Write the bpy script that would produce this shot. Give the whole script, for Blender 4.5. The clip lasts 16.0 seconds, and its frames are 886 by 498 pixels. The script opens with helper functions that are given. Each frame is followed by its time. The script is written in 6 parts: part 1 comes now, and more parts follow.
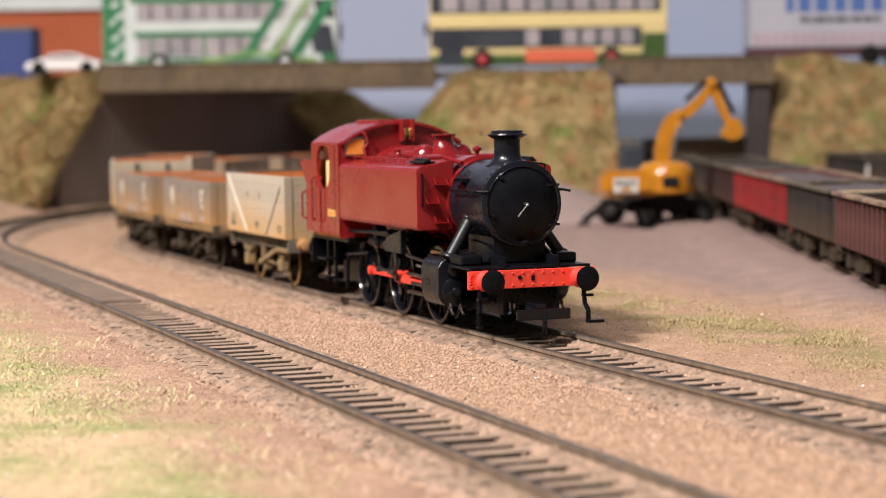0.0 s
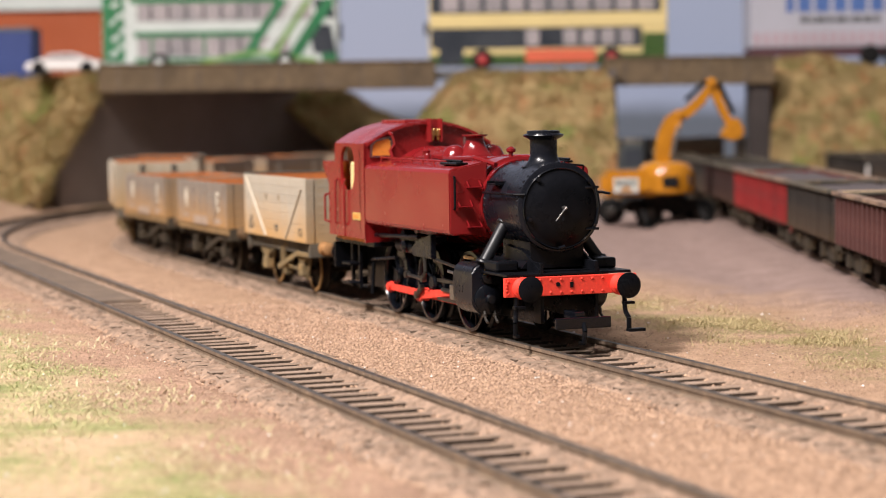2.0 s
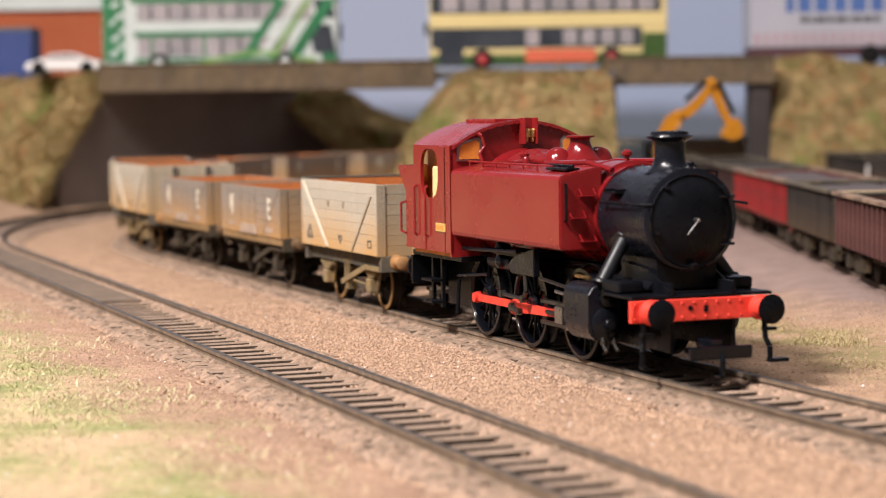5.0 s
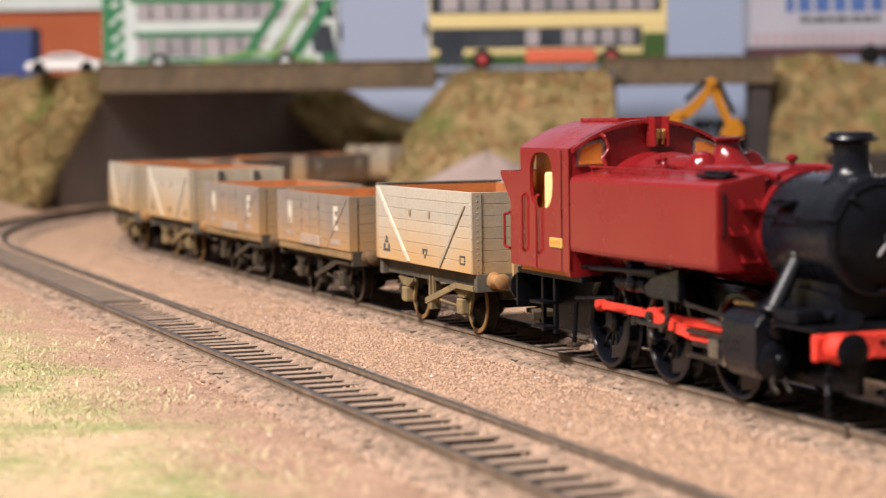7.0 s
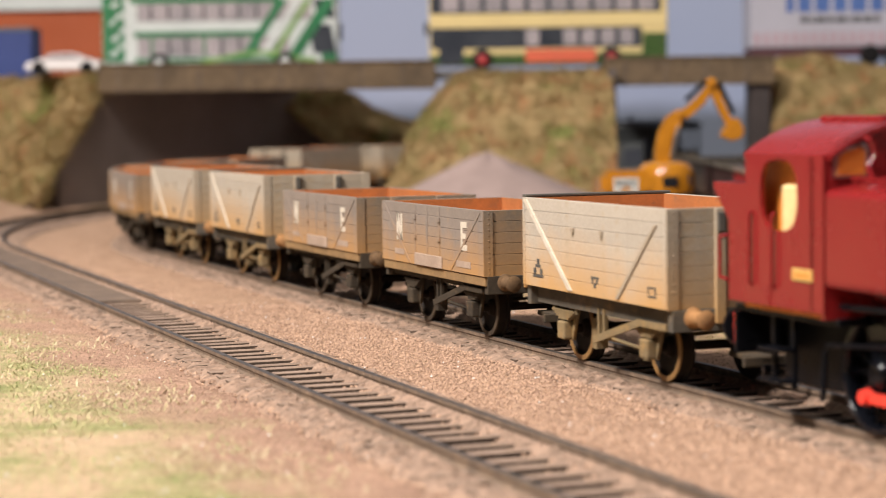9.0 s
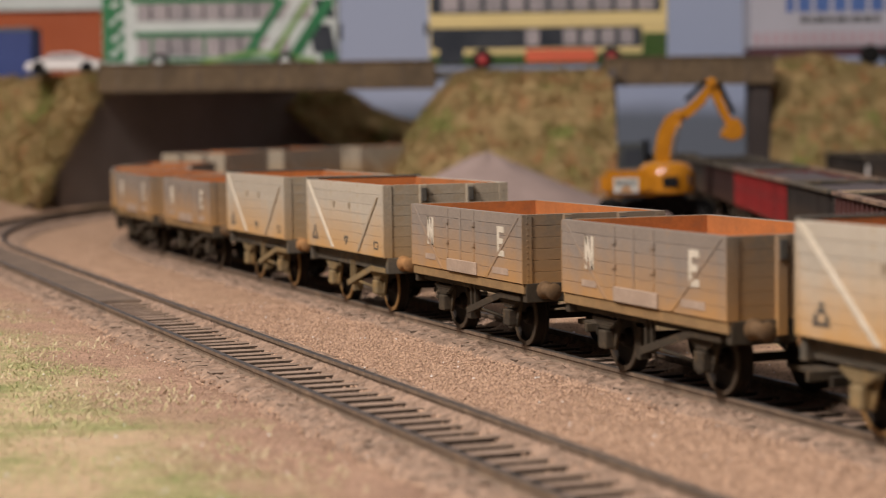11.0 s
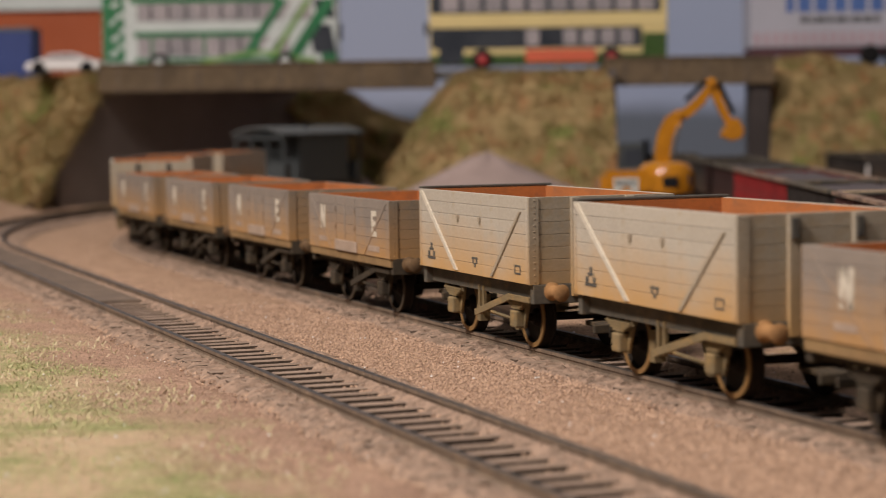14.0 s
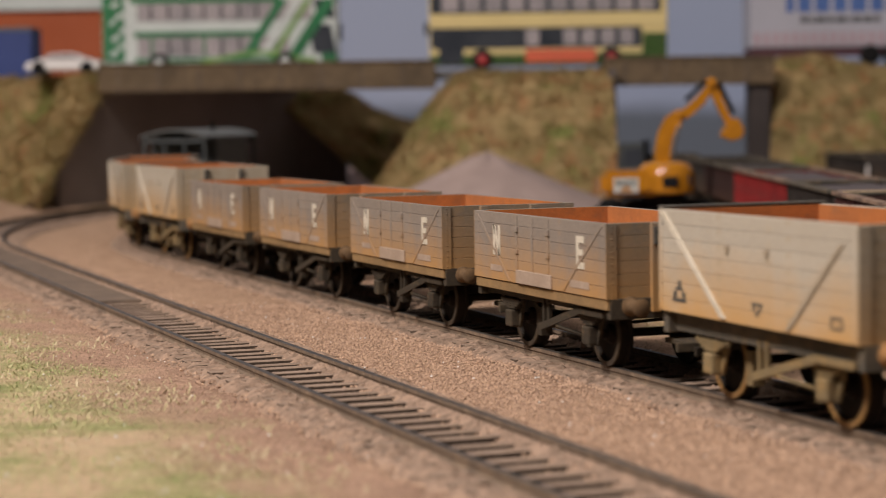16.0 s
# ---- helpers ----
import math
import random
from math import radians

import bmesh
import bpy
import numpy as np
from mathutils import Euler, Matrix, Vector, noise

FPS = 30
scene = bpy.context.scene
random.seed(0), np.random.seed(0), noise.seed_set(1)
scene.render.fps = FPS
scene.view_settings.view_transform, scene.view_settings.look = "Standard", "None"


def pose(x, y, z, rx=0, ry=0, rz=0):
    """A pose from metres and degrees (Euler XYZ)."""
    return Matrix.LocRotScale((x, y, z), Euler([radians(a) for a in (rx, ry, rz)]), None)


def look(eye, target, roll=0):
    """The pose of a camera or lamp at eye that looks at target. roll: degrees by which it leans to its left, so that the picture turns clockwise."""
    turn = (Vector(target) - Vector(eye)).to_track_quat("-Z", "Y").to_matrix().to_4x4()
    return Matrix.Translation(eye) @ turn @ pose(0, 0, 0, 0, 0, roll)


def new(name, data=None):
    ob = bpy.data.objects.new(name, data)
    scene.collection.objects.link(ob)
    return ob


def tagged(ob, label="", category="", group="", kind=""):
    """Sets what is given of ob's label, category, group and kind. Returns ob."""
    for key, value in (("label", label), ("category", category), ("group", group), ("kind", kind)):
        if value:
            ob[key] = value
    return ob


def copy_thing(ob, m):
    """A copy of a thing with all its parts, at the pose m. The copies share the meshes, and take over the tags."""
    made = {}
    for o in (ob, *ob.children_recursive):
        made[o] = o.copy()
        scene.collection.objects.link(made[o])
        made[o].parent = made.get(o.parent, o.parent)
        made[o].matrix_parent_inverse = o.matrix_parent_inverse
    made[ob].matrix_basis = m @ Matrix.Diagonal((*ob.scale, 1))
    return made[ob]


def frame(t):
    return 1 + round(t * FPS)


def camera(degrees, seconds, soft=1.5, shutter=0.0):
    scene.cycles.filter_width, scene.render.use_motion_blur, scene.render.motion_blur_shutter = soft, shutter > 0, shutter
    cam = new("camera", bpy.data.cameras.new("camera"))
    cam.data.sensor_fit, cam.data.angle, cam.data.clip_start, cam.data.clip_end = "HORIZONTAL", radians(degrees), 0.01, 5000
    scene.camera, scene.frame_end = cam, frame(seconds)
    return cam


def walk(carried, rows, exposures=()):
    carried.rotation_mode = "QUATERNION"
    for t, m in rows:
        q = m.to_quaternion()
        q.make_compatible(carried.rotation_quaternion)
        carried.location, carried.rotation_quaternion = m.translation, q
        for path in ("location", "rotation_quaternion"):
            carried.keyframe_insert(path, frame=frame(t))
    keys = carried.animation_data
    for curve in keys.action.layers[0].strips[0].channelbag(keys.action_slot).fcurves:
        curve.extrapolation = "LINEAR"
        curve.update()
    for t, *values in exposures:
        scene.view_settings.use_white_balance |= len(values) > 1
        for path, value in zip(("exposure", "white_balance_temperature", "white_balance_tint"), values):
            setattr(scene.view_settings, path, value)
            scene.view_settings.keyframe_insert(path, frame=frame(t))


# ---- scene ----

MM = 0.001          # lengths below are in millimetres of the 1:76 model
RAIL = 4.0          # rail top above the baseboard

# ---- camera: stands still on the edge of the layout ----
cam = camera(24.585, 16.0, soft=1.0, shutter=0.5)
EYE = Vector((0, 0, 53.1)) * MM
CAM = look(EYE, EYE + Vector((0, math.cos(radians(3.75)), -math.sin(radians(3.75)))), roll=-0.8)
walk(cam, [(0, CAM), (16, CAM)],
     exposures=[(0, 0.05, 6400, 13), (8.0, 0.06, 6400, 13), (9.0, -0.05, 6500, 13), (11.3, -0.72, 6600, 14), (12.0, -0.77, 6600, 14), (16, -0.77, 6600, 14)])
cam.data.dof.use_dof = True
cam.data.dof.focus_distance = 0.44
cam.data.dof.aperture_fstop = 26

# ---- light: exhibition hall lamps overhead and to the left, grey hall all round ----
world = bpy.data.worlds.new("hall")
scene.world = world
world.use_nodes = True
world.node_tree.nodes["Background"].inputs[0].default_value = (1.0, 0.95, 0.91, 1)
world.node_tree.nodes["Background"].inputs[1].default_value = 0.14


def hall_lamp(x, y, z, tx, ty, size, power, colour):
    data = bpy.data.lights.new("hall_lamp", "AREA")
    data.shape, data.size, data.energy, data.color = "DISK", size, power, colour
    ob = new("hall_lamp", data)
    ob.matrix_world = look(Vector((x, y, z)), Vector((tx, ty, 0)))
    return ob


hall_lamp(-0.72, -0.15, 1.05, 0.0, 0.45, 0.26, 38, (1.0, 0.925, 0.86))
hall_lamp(-0.4, -0.5, 1.7, 0.0, 0.5, 0.45, 22, (1.0, 0.94, 0.89))
hall_lamp(-0.2, 1.1, 1.9, 0.0, 1.5, 0.6, 4.5, (1.0, 0.95, 0.92))


# ---- materials ----
def nodes_of(name):
    m = bpy.data.materials.new(name)
    m.use_nodes = True
    nt = m.node_tree
    return m, nt, nt.nodes["Principled BSDF"]


def node(nt, kind, **sets):
    n = nt.nodes.new(kind)
    for k, v in sets.items():
        n.inputs[k.replace("_", " ")].default_value = v
    return n


def noise_tex(nt, src, scale, detail=4, rough=0.6):
    n = node(nt, "ShaderNodeTexNoise", Scale=scale, Detail=detail, Roughness=rough)
    nt.links.new(src, n.inputs["Vector"])
    return n.outputs["Fac"]


def ramp(nt, src, a, b, c0=(0, 0, 0, 1), c1=(1, 1, 1, 1)):
    n = nt.nodes.new("ShaderNodeValToRGB")
    n.color_ramp.elements[0].position, n.color_ramp.elements[1].position = a, b
    n.color_ramp.elements[0].color, n.color_ramp.elements[1].color = c0, c1
    nt.links.new(src, n.inputs[0])
    return n.outputs[0]


def blend(nt, fac, a, b, kind="MIX"):
    n = nt.nodes.new("ShaderNodeMix")
    n.data_type, n.blend_type = "RGBA", kind
    for sock, v in ((n.inputs[0], fac), (n.inputs[6], a), (n.inputs[7], b)):
        if isinstance(v, (int, float)):
            sock.default_value = v
        elif isinstance(v, tuple):
            sock.default_value = (*v, 1) if len(v) == 3 else v
        else:
            nt.links.new(v, sock)
    return n.outputs[2]


def calc(nt, op, a, b=0.0, c=0.0):
    n = nt.nodes.new("ShaderNodeMath")
    n.operation = op
    for sock, v in zip(n.inputs, (a, b, c)):
        if isinstance(v, (int, float)):
            sock.default_value = v
        else:
            nt.links.new(v, sock)
    return n.outputs[0]


def relief(nt, bsdf, height, strength, dist):
    n = node(nt, "ShaderNodeBump", Strength=strength, Distance=dist)
    nt.links.new(height, n.inputs["Height"])
    nt.links.new(n.outputs[0], bsdf.inputs["Normal"])


def mat(name, c1, c2=None, scale=150, rough=0.55, metal=0.0, bump=0.15, grain=1500, dirt=None, low=None, vary=0.0, spec=0.5, mottle=0.35):
    """Paint or raw stuff: two tones in patches, fine grain, optional dust (dirt: colour, amount) and spray of track dirt
    near the rails (low: colour, z0, z1 in mm above the baseboard)."""
    m, nt, b = nodes_of(name)
    co = nt.nodes.new("ShaderNodeTexCoord").outputs["Object"]
    c2 = c2 or tuple(v * 0.8 for v in c1)
    col = blend(nt, ramp(nt, noise_tex(nt, co, scale), 0.35, 0.65), c1, c2)
    fine = noise_tex(nt, co, grain, 3)
    col = blend(nt, mottle, col, ramp(nt, fine, 0.3, 0.7, (0.62, 0.62, 0.62, 1), (1.25, 1.25, 1.25, 1)), "MULTIPLY")
    if vary:
        info = nt.nodes.new("ShaderNodeObjectInfo").outputs["Random"]
        col = blend(nt, 1.0, col, ramp(nt, info, 0, 1, (1 - vary,) * 3 + (1,), (1 + vary,) * 3 + (1,)), "MULTIPLY")
    if low:
        tone, z0, z1 = low
        sep = nt.nodes.new("ShaderNodeSeparateXYZ")
        nt.links.new(nt.nodes.new("ShaderNodeNewGeometry").outputs["Position"], sep.inputs[0])
        wob = calc(nt, "MULTIPLY_ADD", noise_tex(nt, co, 90, 3), 0.016, -0.008)
        z = calc(nt, "ADD", sep.outputs[2], wob)
        f = calc(nt, "DIVIDE", calc(nt, "SUBTRACT", z, z0 * MM), (z1 - z0) * MM)
        col = blend(nt, ramp(nt, f, 0.0, 1.0, (0.9, 0.9, 0.9, 1), (0, 0, 0, 1)), col, tone)
    if dirt:
        tone, amount = dirt
        f = ramp(nt, noise_tex(nt, co, 260, 6, 0.7), 0.62 - amount * 0.4, 0.85 - amount * 0.3)
        col = blend(nt, f, col, tone)
    nt.links.new(col, b.inputs["Base Color"])
    rr = ramp(nt, noise_tex(nt, co, scale * 2), 0.3, 0.7, (max(rough - 0.08, 0.02),) * 3 + (1,), (min(rough + 0.1, 1),) * 3 + (1,))
    nt.links.new(rr, b.inputs["Roughness"])
    b.inputs["Metallic"].default_value = metal
    b.inputs["Specular IOR Level"].default_value = spec
    if bump:
        relief(nt, b, fine, bump, 0.0003)
    return m


RUST = (0.36, 0.20, 0.08)
M_RED = mat("maroon_paint", (0.218, 0.0125, 0.0135), (0.208, 0.0115, 0.0125), 30, 0.24, bump=0.006, mottle=0.06)
M_GLOSS = mat("glossy_maroon", (0.185, 0.009, 0.011), (0.165, 0.008, 0.010), 60, 0.12, bump=0.01, mottle=0.1)
M_BLACK = mat("black_paint", (0.0035, 0.0038, 0.005), (0.006, 0.0065, 0.009), 120, 0.3, bump=0.03, spec=0.12)
M_SATIN = mat("satin_black", (0.0035, 0.004, 0.006), (0.006, 0.007, 0.010), 90, 0.15, bump=0.02, spec=0.3)
M_SMOKE = mat("smokebox_black", (0.005, 0.0055, 0.009), (0.008, 0.009, 0.014), 70, 0.27, bump=0.03, spec=0.34)
M_PIPE = mat("matt_black_pipe", (0.008, 0.0085, 0.011), (0.014, 0.015, 0.018), 120, 0.42, bump=0.05, spec=0.4)
M_BEAM = mat("signal_red", (0.85, 0.06, 0.035), (0.75, 0.05, 0.03), 120, 0.5, bump=0.05)
M_STEEL = mat("bright_steel", (0.55, 0.55, 0.55), (0.4, 0.4, 0.4), 300, 0.3, 1.0)
M_OILY = mat("oily_steel", (0.13, 0.12, 0.11), (0.07, 0.065, 0.06), 300, 0.35, 0.9)
M_BRASS = mat("brass", (0.75, 0.5, 0.2), (0.6, 0.38, 0.15), 300, 0.35, 1.0)
M_CREAM = mat("cream_paint", (0.8, 0.62, 0.3), (0.75, 0.55, 0.25), 120, 0.6)
M_ORANGE = mat("cab_orange", (0.75, 0.25, 0.03), (0.62, 0.2, 0.03), 120, 0.6)
M_PLATE = mat("yellow_plate", (0.62, 0.40, 0.12), (0.54, 0.34, 0.1), 300, 0.5)
M_GREY = mat("wagon_light_grey", (0.435, 0.385, 0.315), (0.395, 0.345, 0.272), 45, 0.8, low=((0.49, 0.268, 0.078), 17, 31), dirt=((0.36, 0.28, 0.17), 0.1), vary=0.05)
M_ENDS = mat("rust_stained_ends", (0.36, 0.305, 0.23), (0.31, 0.26, 0.19), 60, 0.8, low=((0.40, 0.225, 0.07), 15, 31), dirt=((0.30, 0.21, 0.11), 0.2), vary=0.05)
M_STRAP = mat("worn_strap", (0.35, 0.29, 0.21), (0.31, 0.25, 0.175), 70, 0.8)
M_NE = mat("wagon_mid_grey", (0.25, 0.206, 0.17), (0.215, 0.176, 0.144), 50, 0.8, low=((0.43, 0.222, 0.065), 16.5, 29), dirt=((0.27, 0.19, 0.12), 0.14), vary=0.06)
M_NE_END = mat("ochre_stained_ends", (0.235, 0.185, 0.138), (0.195, 0.152, 0.108), 50, 0.8, low=((0.40, 0.205, 0.058), 16, 33), dirt=((0.27, 0.17, 0.085), 0.25), vary=0.06)
M_SILL = mat("grimy_sill", (0.29, 0.185, 0.085), (0.22, 0.14, 0.068), 90, 0.85, dirt=((0.30, 0.18, 0.08), 0.3), spec=0.2)
M_INNER = mat("rusty_inside", (0.46, 0.15, 0.035), (0.34, 0.12, 0.035), 90, 0.9, dirt=((0.2, 0.1, 0.05), 0.15))
M_FRAME = mat("dirty_underframe", (0.24, 0.175, 0.09), (0.15, 0.115, 0.065), 130, 0.85, dirt=((0.36, 0.225, 0.085), 0.35), spec=0.2)
M_FRAME_D = mat("dark_underframe", (0.06, 0.047, 0.032), (0.04, 0.032, 0.024), 130, 0.85, dirt=((0.14, 0.095, 0.05), 0.25), spec=0.2)
M_WHEEL = mat("dark_wheel", (0.015, 0.012, 0.010), (0.030, 0.021, 0.014), 200, 0.6, 0.0, spec=0.12)
M_TYRE = mat("rusty_tyre", (0.34, 0.19, 0.06), (0.26, 0.15, 0.06), 250, 0.6, 0.3)
M_SOLE = mat("sooty_solebar", (0.115, 0.10, 0.078), (0.075, 0.066, 0.052), 90, 0.85, dirt=((0.22, 0.15, 0.075), 0.25), spec=0.2)
M_TYRE_D = mat("grimy_tyre", (0.085, 0.058, 0.032), (0.05, 0.036, 0.024), 250, 0.7, 0.2)
M_PINK = mat("chalked_pink_grey", (0.40, 0.30, 0.225), (0.34, 0.25, 0.185), 100, 0.8)
M_BUFFER = mat("rusty_buffer", (0.36, 0.185, 0.07), (0.28, 0.15, 0.065), 250, 0.8, spec=0.2)
M_BUFFER_D = mat("grimy_buffer", (0.15, 0.09, 0.045), (0.11, 0.07, 0.04), 250, 0.85, spec=0.15)
M_WHITE = mat("faded_white", (0.62, 0.56, 0.46), (0.5, 0.44, 0.34), 200, 0.8)
M_INK = mat("stencil_black", (0.06, 0.055, 0.05), (0.1, 0.09, 0.07), 300, 0.8)
M_VAN = mat("van_dark_grey", (0.055, 0.062, 0.062), (0.04, 0.046, 0.048), 90, 0.75)
M_ROOF = mat("van_roof_grey", (0.13, 0.14, 0.14), (0.1, 0.105, 0.105), 90, 0.8)
M_RAIL = mat("rail_side_rust", (0.185, 0.135, 0.095), (0.13, 0.095, 0.07), 160, 0.85, dirt=((0.30, 0.21, 0.14), 0.3), spec=0.2)
M_HEAD = mat("worn_rail_head", (0.085, 0.072, 0.06), (0.055, 0.047, 0.04), 200, 0.45, 0.3)
# sleeper sides: the shade in the gaps is put into this darker brown
M_SLEEPER_SIDE = mat("shaded_sleeper_side", (0.125, 0.09, 0.067), (0.08, 0.058, 0.044), 160, 0.95, bump=0.4, spec=0.15)
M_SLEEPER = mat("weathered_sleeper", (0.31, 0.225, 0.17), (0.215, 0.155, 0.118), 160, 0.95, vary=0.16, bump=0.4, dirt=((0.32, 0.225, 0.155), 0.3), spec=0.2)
M_CONC = mat("stained_concrete", (0.17, 0.118, 0.066), (0.10, 0.072, 0.044), 34, 0.9, dirt=((0.06, 0.042, 0.026), 0.45), bump=0.3)
M_DARKWALL = mat("dark_card_wall", (0.115, 0.096, 0.09), (0.09, 0.078, 0.075), 18, 0.9)
M_MAROON = mat("wagon_maroon", (0.042, 0.017, 0.015), (0.025, 0.012, 0.010), 60, 0.75, dirt=((0.05, 0.03, 0.025), 0.4), vary=0.1, low=((0.10, 0.055, 0.03), 8, 18), spec=0.25)
M_BRIGHTM = mat("wagon_bright_maroon", (0.26, 0.020, 0.020), (0.17, 0.016, 0.017), 60, 0.5, dirt=((0.07, 0.03, 0.025), 0.3), vary=0.25, low=((0.12, 0.05, 0.03), 8, 16), spec=0.25)
M_BROWN = mat("wagon_dark_brown", (0.035, 0.029, 0.025), (0.025, 0.021, 0.019), 60, 0.7, dirt=((0.08, 0.05, 0.032), 0.25), vary=0.3, low=((0.11, 0.065, 0.035), 8, 20), spec=0.2)
# worn ribs, paler than the body: light on their outer faces is painted in
M_RIBS = mat("worn_lit_maroon_rib", (0.10, 0.034, 0.029), (0.06, 0.021, 0.018), 90, 0.6, dirt=((0.20, 0.12, 0.085), 0.15))
M_RIM = mat("worn_rim", (0.30, 0.20, 0.135), (0.10, 0.062, 0.045), 90, 0.8)
M_LOAD = mat("ash_load", (0.075, 0.06, 0.062), (0.10, 0.082, 0.084), 300, 0.9, bump=0.4)
M_ENDRIM = mat("cream_end_rim", (0.52, 0.38, 0.22), (0.40, 0.28, 0.16), 200, 0.7)
M_YELLOW = mat("digger_yellow", (0.46, 0.185, 0.012), (0.38, 0.15, 0.010), 160, 0.16, bump=0.02, mottle=0.1)
M_RUBBER = mat("rubber", (0.007, 0.007, 0.007), (0.012, 0.011, 0.011), 100, 0.7, spec=0.15)
M_GLASS = mat("dark_window", (0.035, 0.04, 0.05), (0.06, 0.065, 0.075), 40, 0.12, bump=0)
M_PALE = mat("pale_window", (0.42, 0.37, 0.375), (0.25, 0.235, 0.245), 40, 0.2, bump=0)
M_BCREAM = mat("bus_cream", (0.72, 0.58, 0.27), (0.68, 0.54, 0.25), 40, 0.35)
M_BGREEN = mat("bus_dark_green", (0.05, 0.10, 0.025), (0.04, 0.08, 0.02), 40, 0.35)
M_GREEN = mat("bus_green", (0.02, 0.17, 0.065), (0.02, 0.13, 0.05), 40, 0.35)
M_LIME = mat("bus_lime", (0.20, 0.36, 0.10), (0.16, 0.30, 0.09), 40, 0.35)
M_BWHITE = mat("bus_white", (0.58, 0.62, 0.59), (0.5, 0.54, 0.52), 40, 0.35)
M_ADVERT = mat("advert_red", (0.70, 0.13, 0.06), (0.6, 0.12, 0.06), 60, 0.5)
M_HUB = mat("red_hub", (0.45, 0.04, 0.04), (0.4, 0.03, 0.03), 60, 0.5)
M_TRAILER = mat("trailer_white", (0.40, 0.40, 0.46), (0.36, 0.36, 0.41), 20, 0.5)
M_TBLUE = mat("trailer_blue", (0.07, 0.14, 0.36), (0.06, 0.12, 0.32), 40, 0.5)
M_TRED = mat("trailer_red", (0.42, 0.29, 0.32), (0.38, 0.26, 0.29), 40, 0.5)
M_CHASSIS = mat("trailer_chassis", (0.10, 0.03, 0.05), (0.08, 0.03, 0.04), 40, 0.6)
M_BRICK = mat("orange_cladding", (0.42, 0.09, 0.022), (0.37, 0.08, 0.022), 20, 0.7)
M_BLUE = mat("container_blue", (0.025, 0.05, 0.20), (0.02, 0.04, 0.16), 30, 0.6)
M_CAR = mat("car_white", (0.78, 0.76, 0.76), (0.74, 0.72, 0.72), 40, 0.25)
M_HEAP = mat("grey_gravel", (0.36, 0.27, 0.24), (0.30, 0.225, 0.20), 60, 0.95, bump=0.5, grain=1200)
M_CHIP = mat("white_chip", (0.8, 0.76, 0.72), (0.7, 0.66, 0.62), 300, 0.35)
M_BOARD = mat("dusty_board", (0.175, 0.13, 0.098), (0.13, 0.098, 0.075), 90, 0.95, spec=0.2, dirt=((0.24, 0.17, 0.12), 0.3))
M_LUMP = mat("track_ballast", (0.34, 0.235, 0.17), (0.17, 0.118, 0.085), 330, 0.95, bump=0.8, grain=1100, spec=0.2, dirt=((0.36, 0.24, 0.165), 0.3))
# ballast bed, its colour darkened to carry the shade between sleepers
M_BED = mat("gap_shade_ballast", (0.055, 0.040, 0.030), (0.036, 0.027, 0.021), 300, 0.95, bump=0.6, grain=1800, spec=0.2)
M_ROAD = mat("road_grey", (0.14, 0.135, 0.13), (0.11, 0.105, 0.1), 40, 0.9)


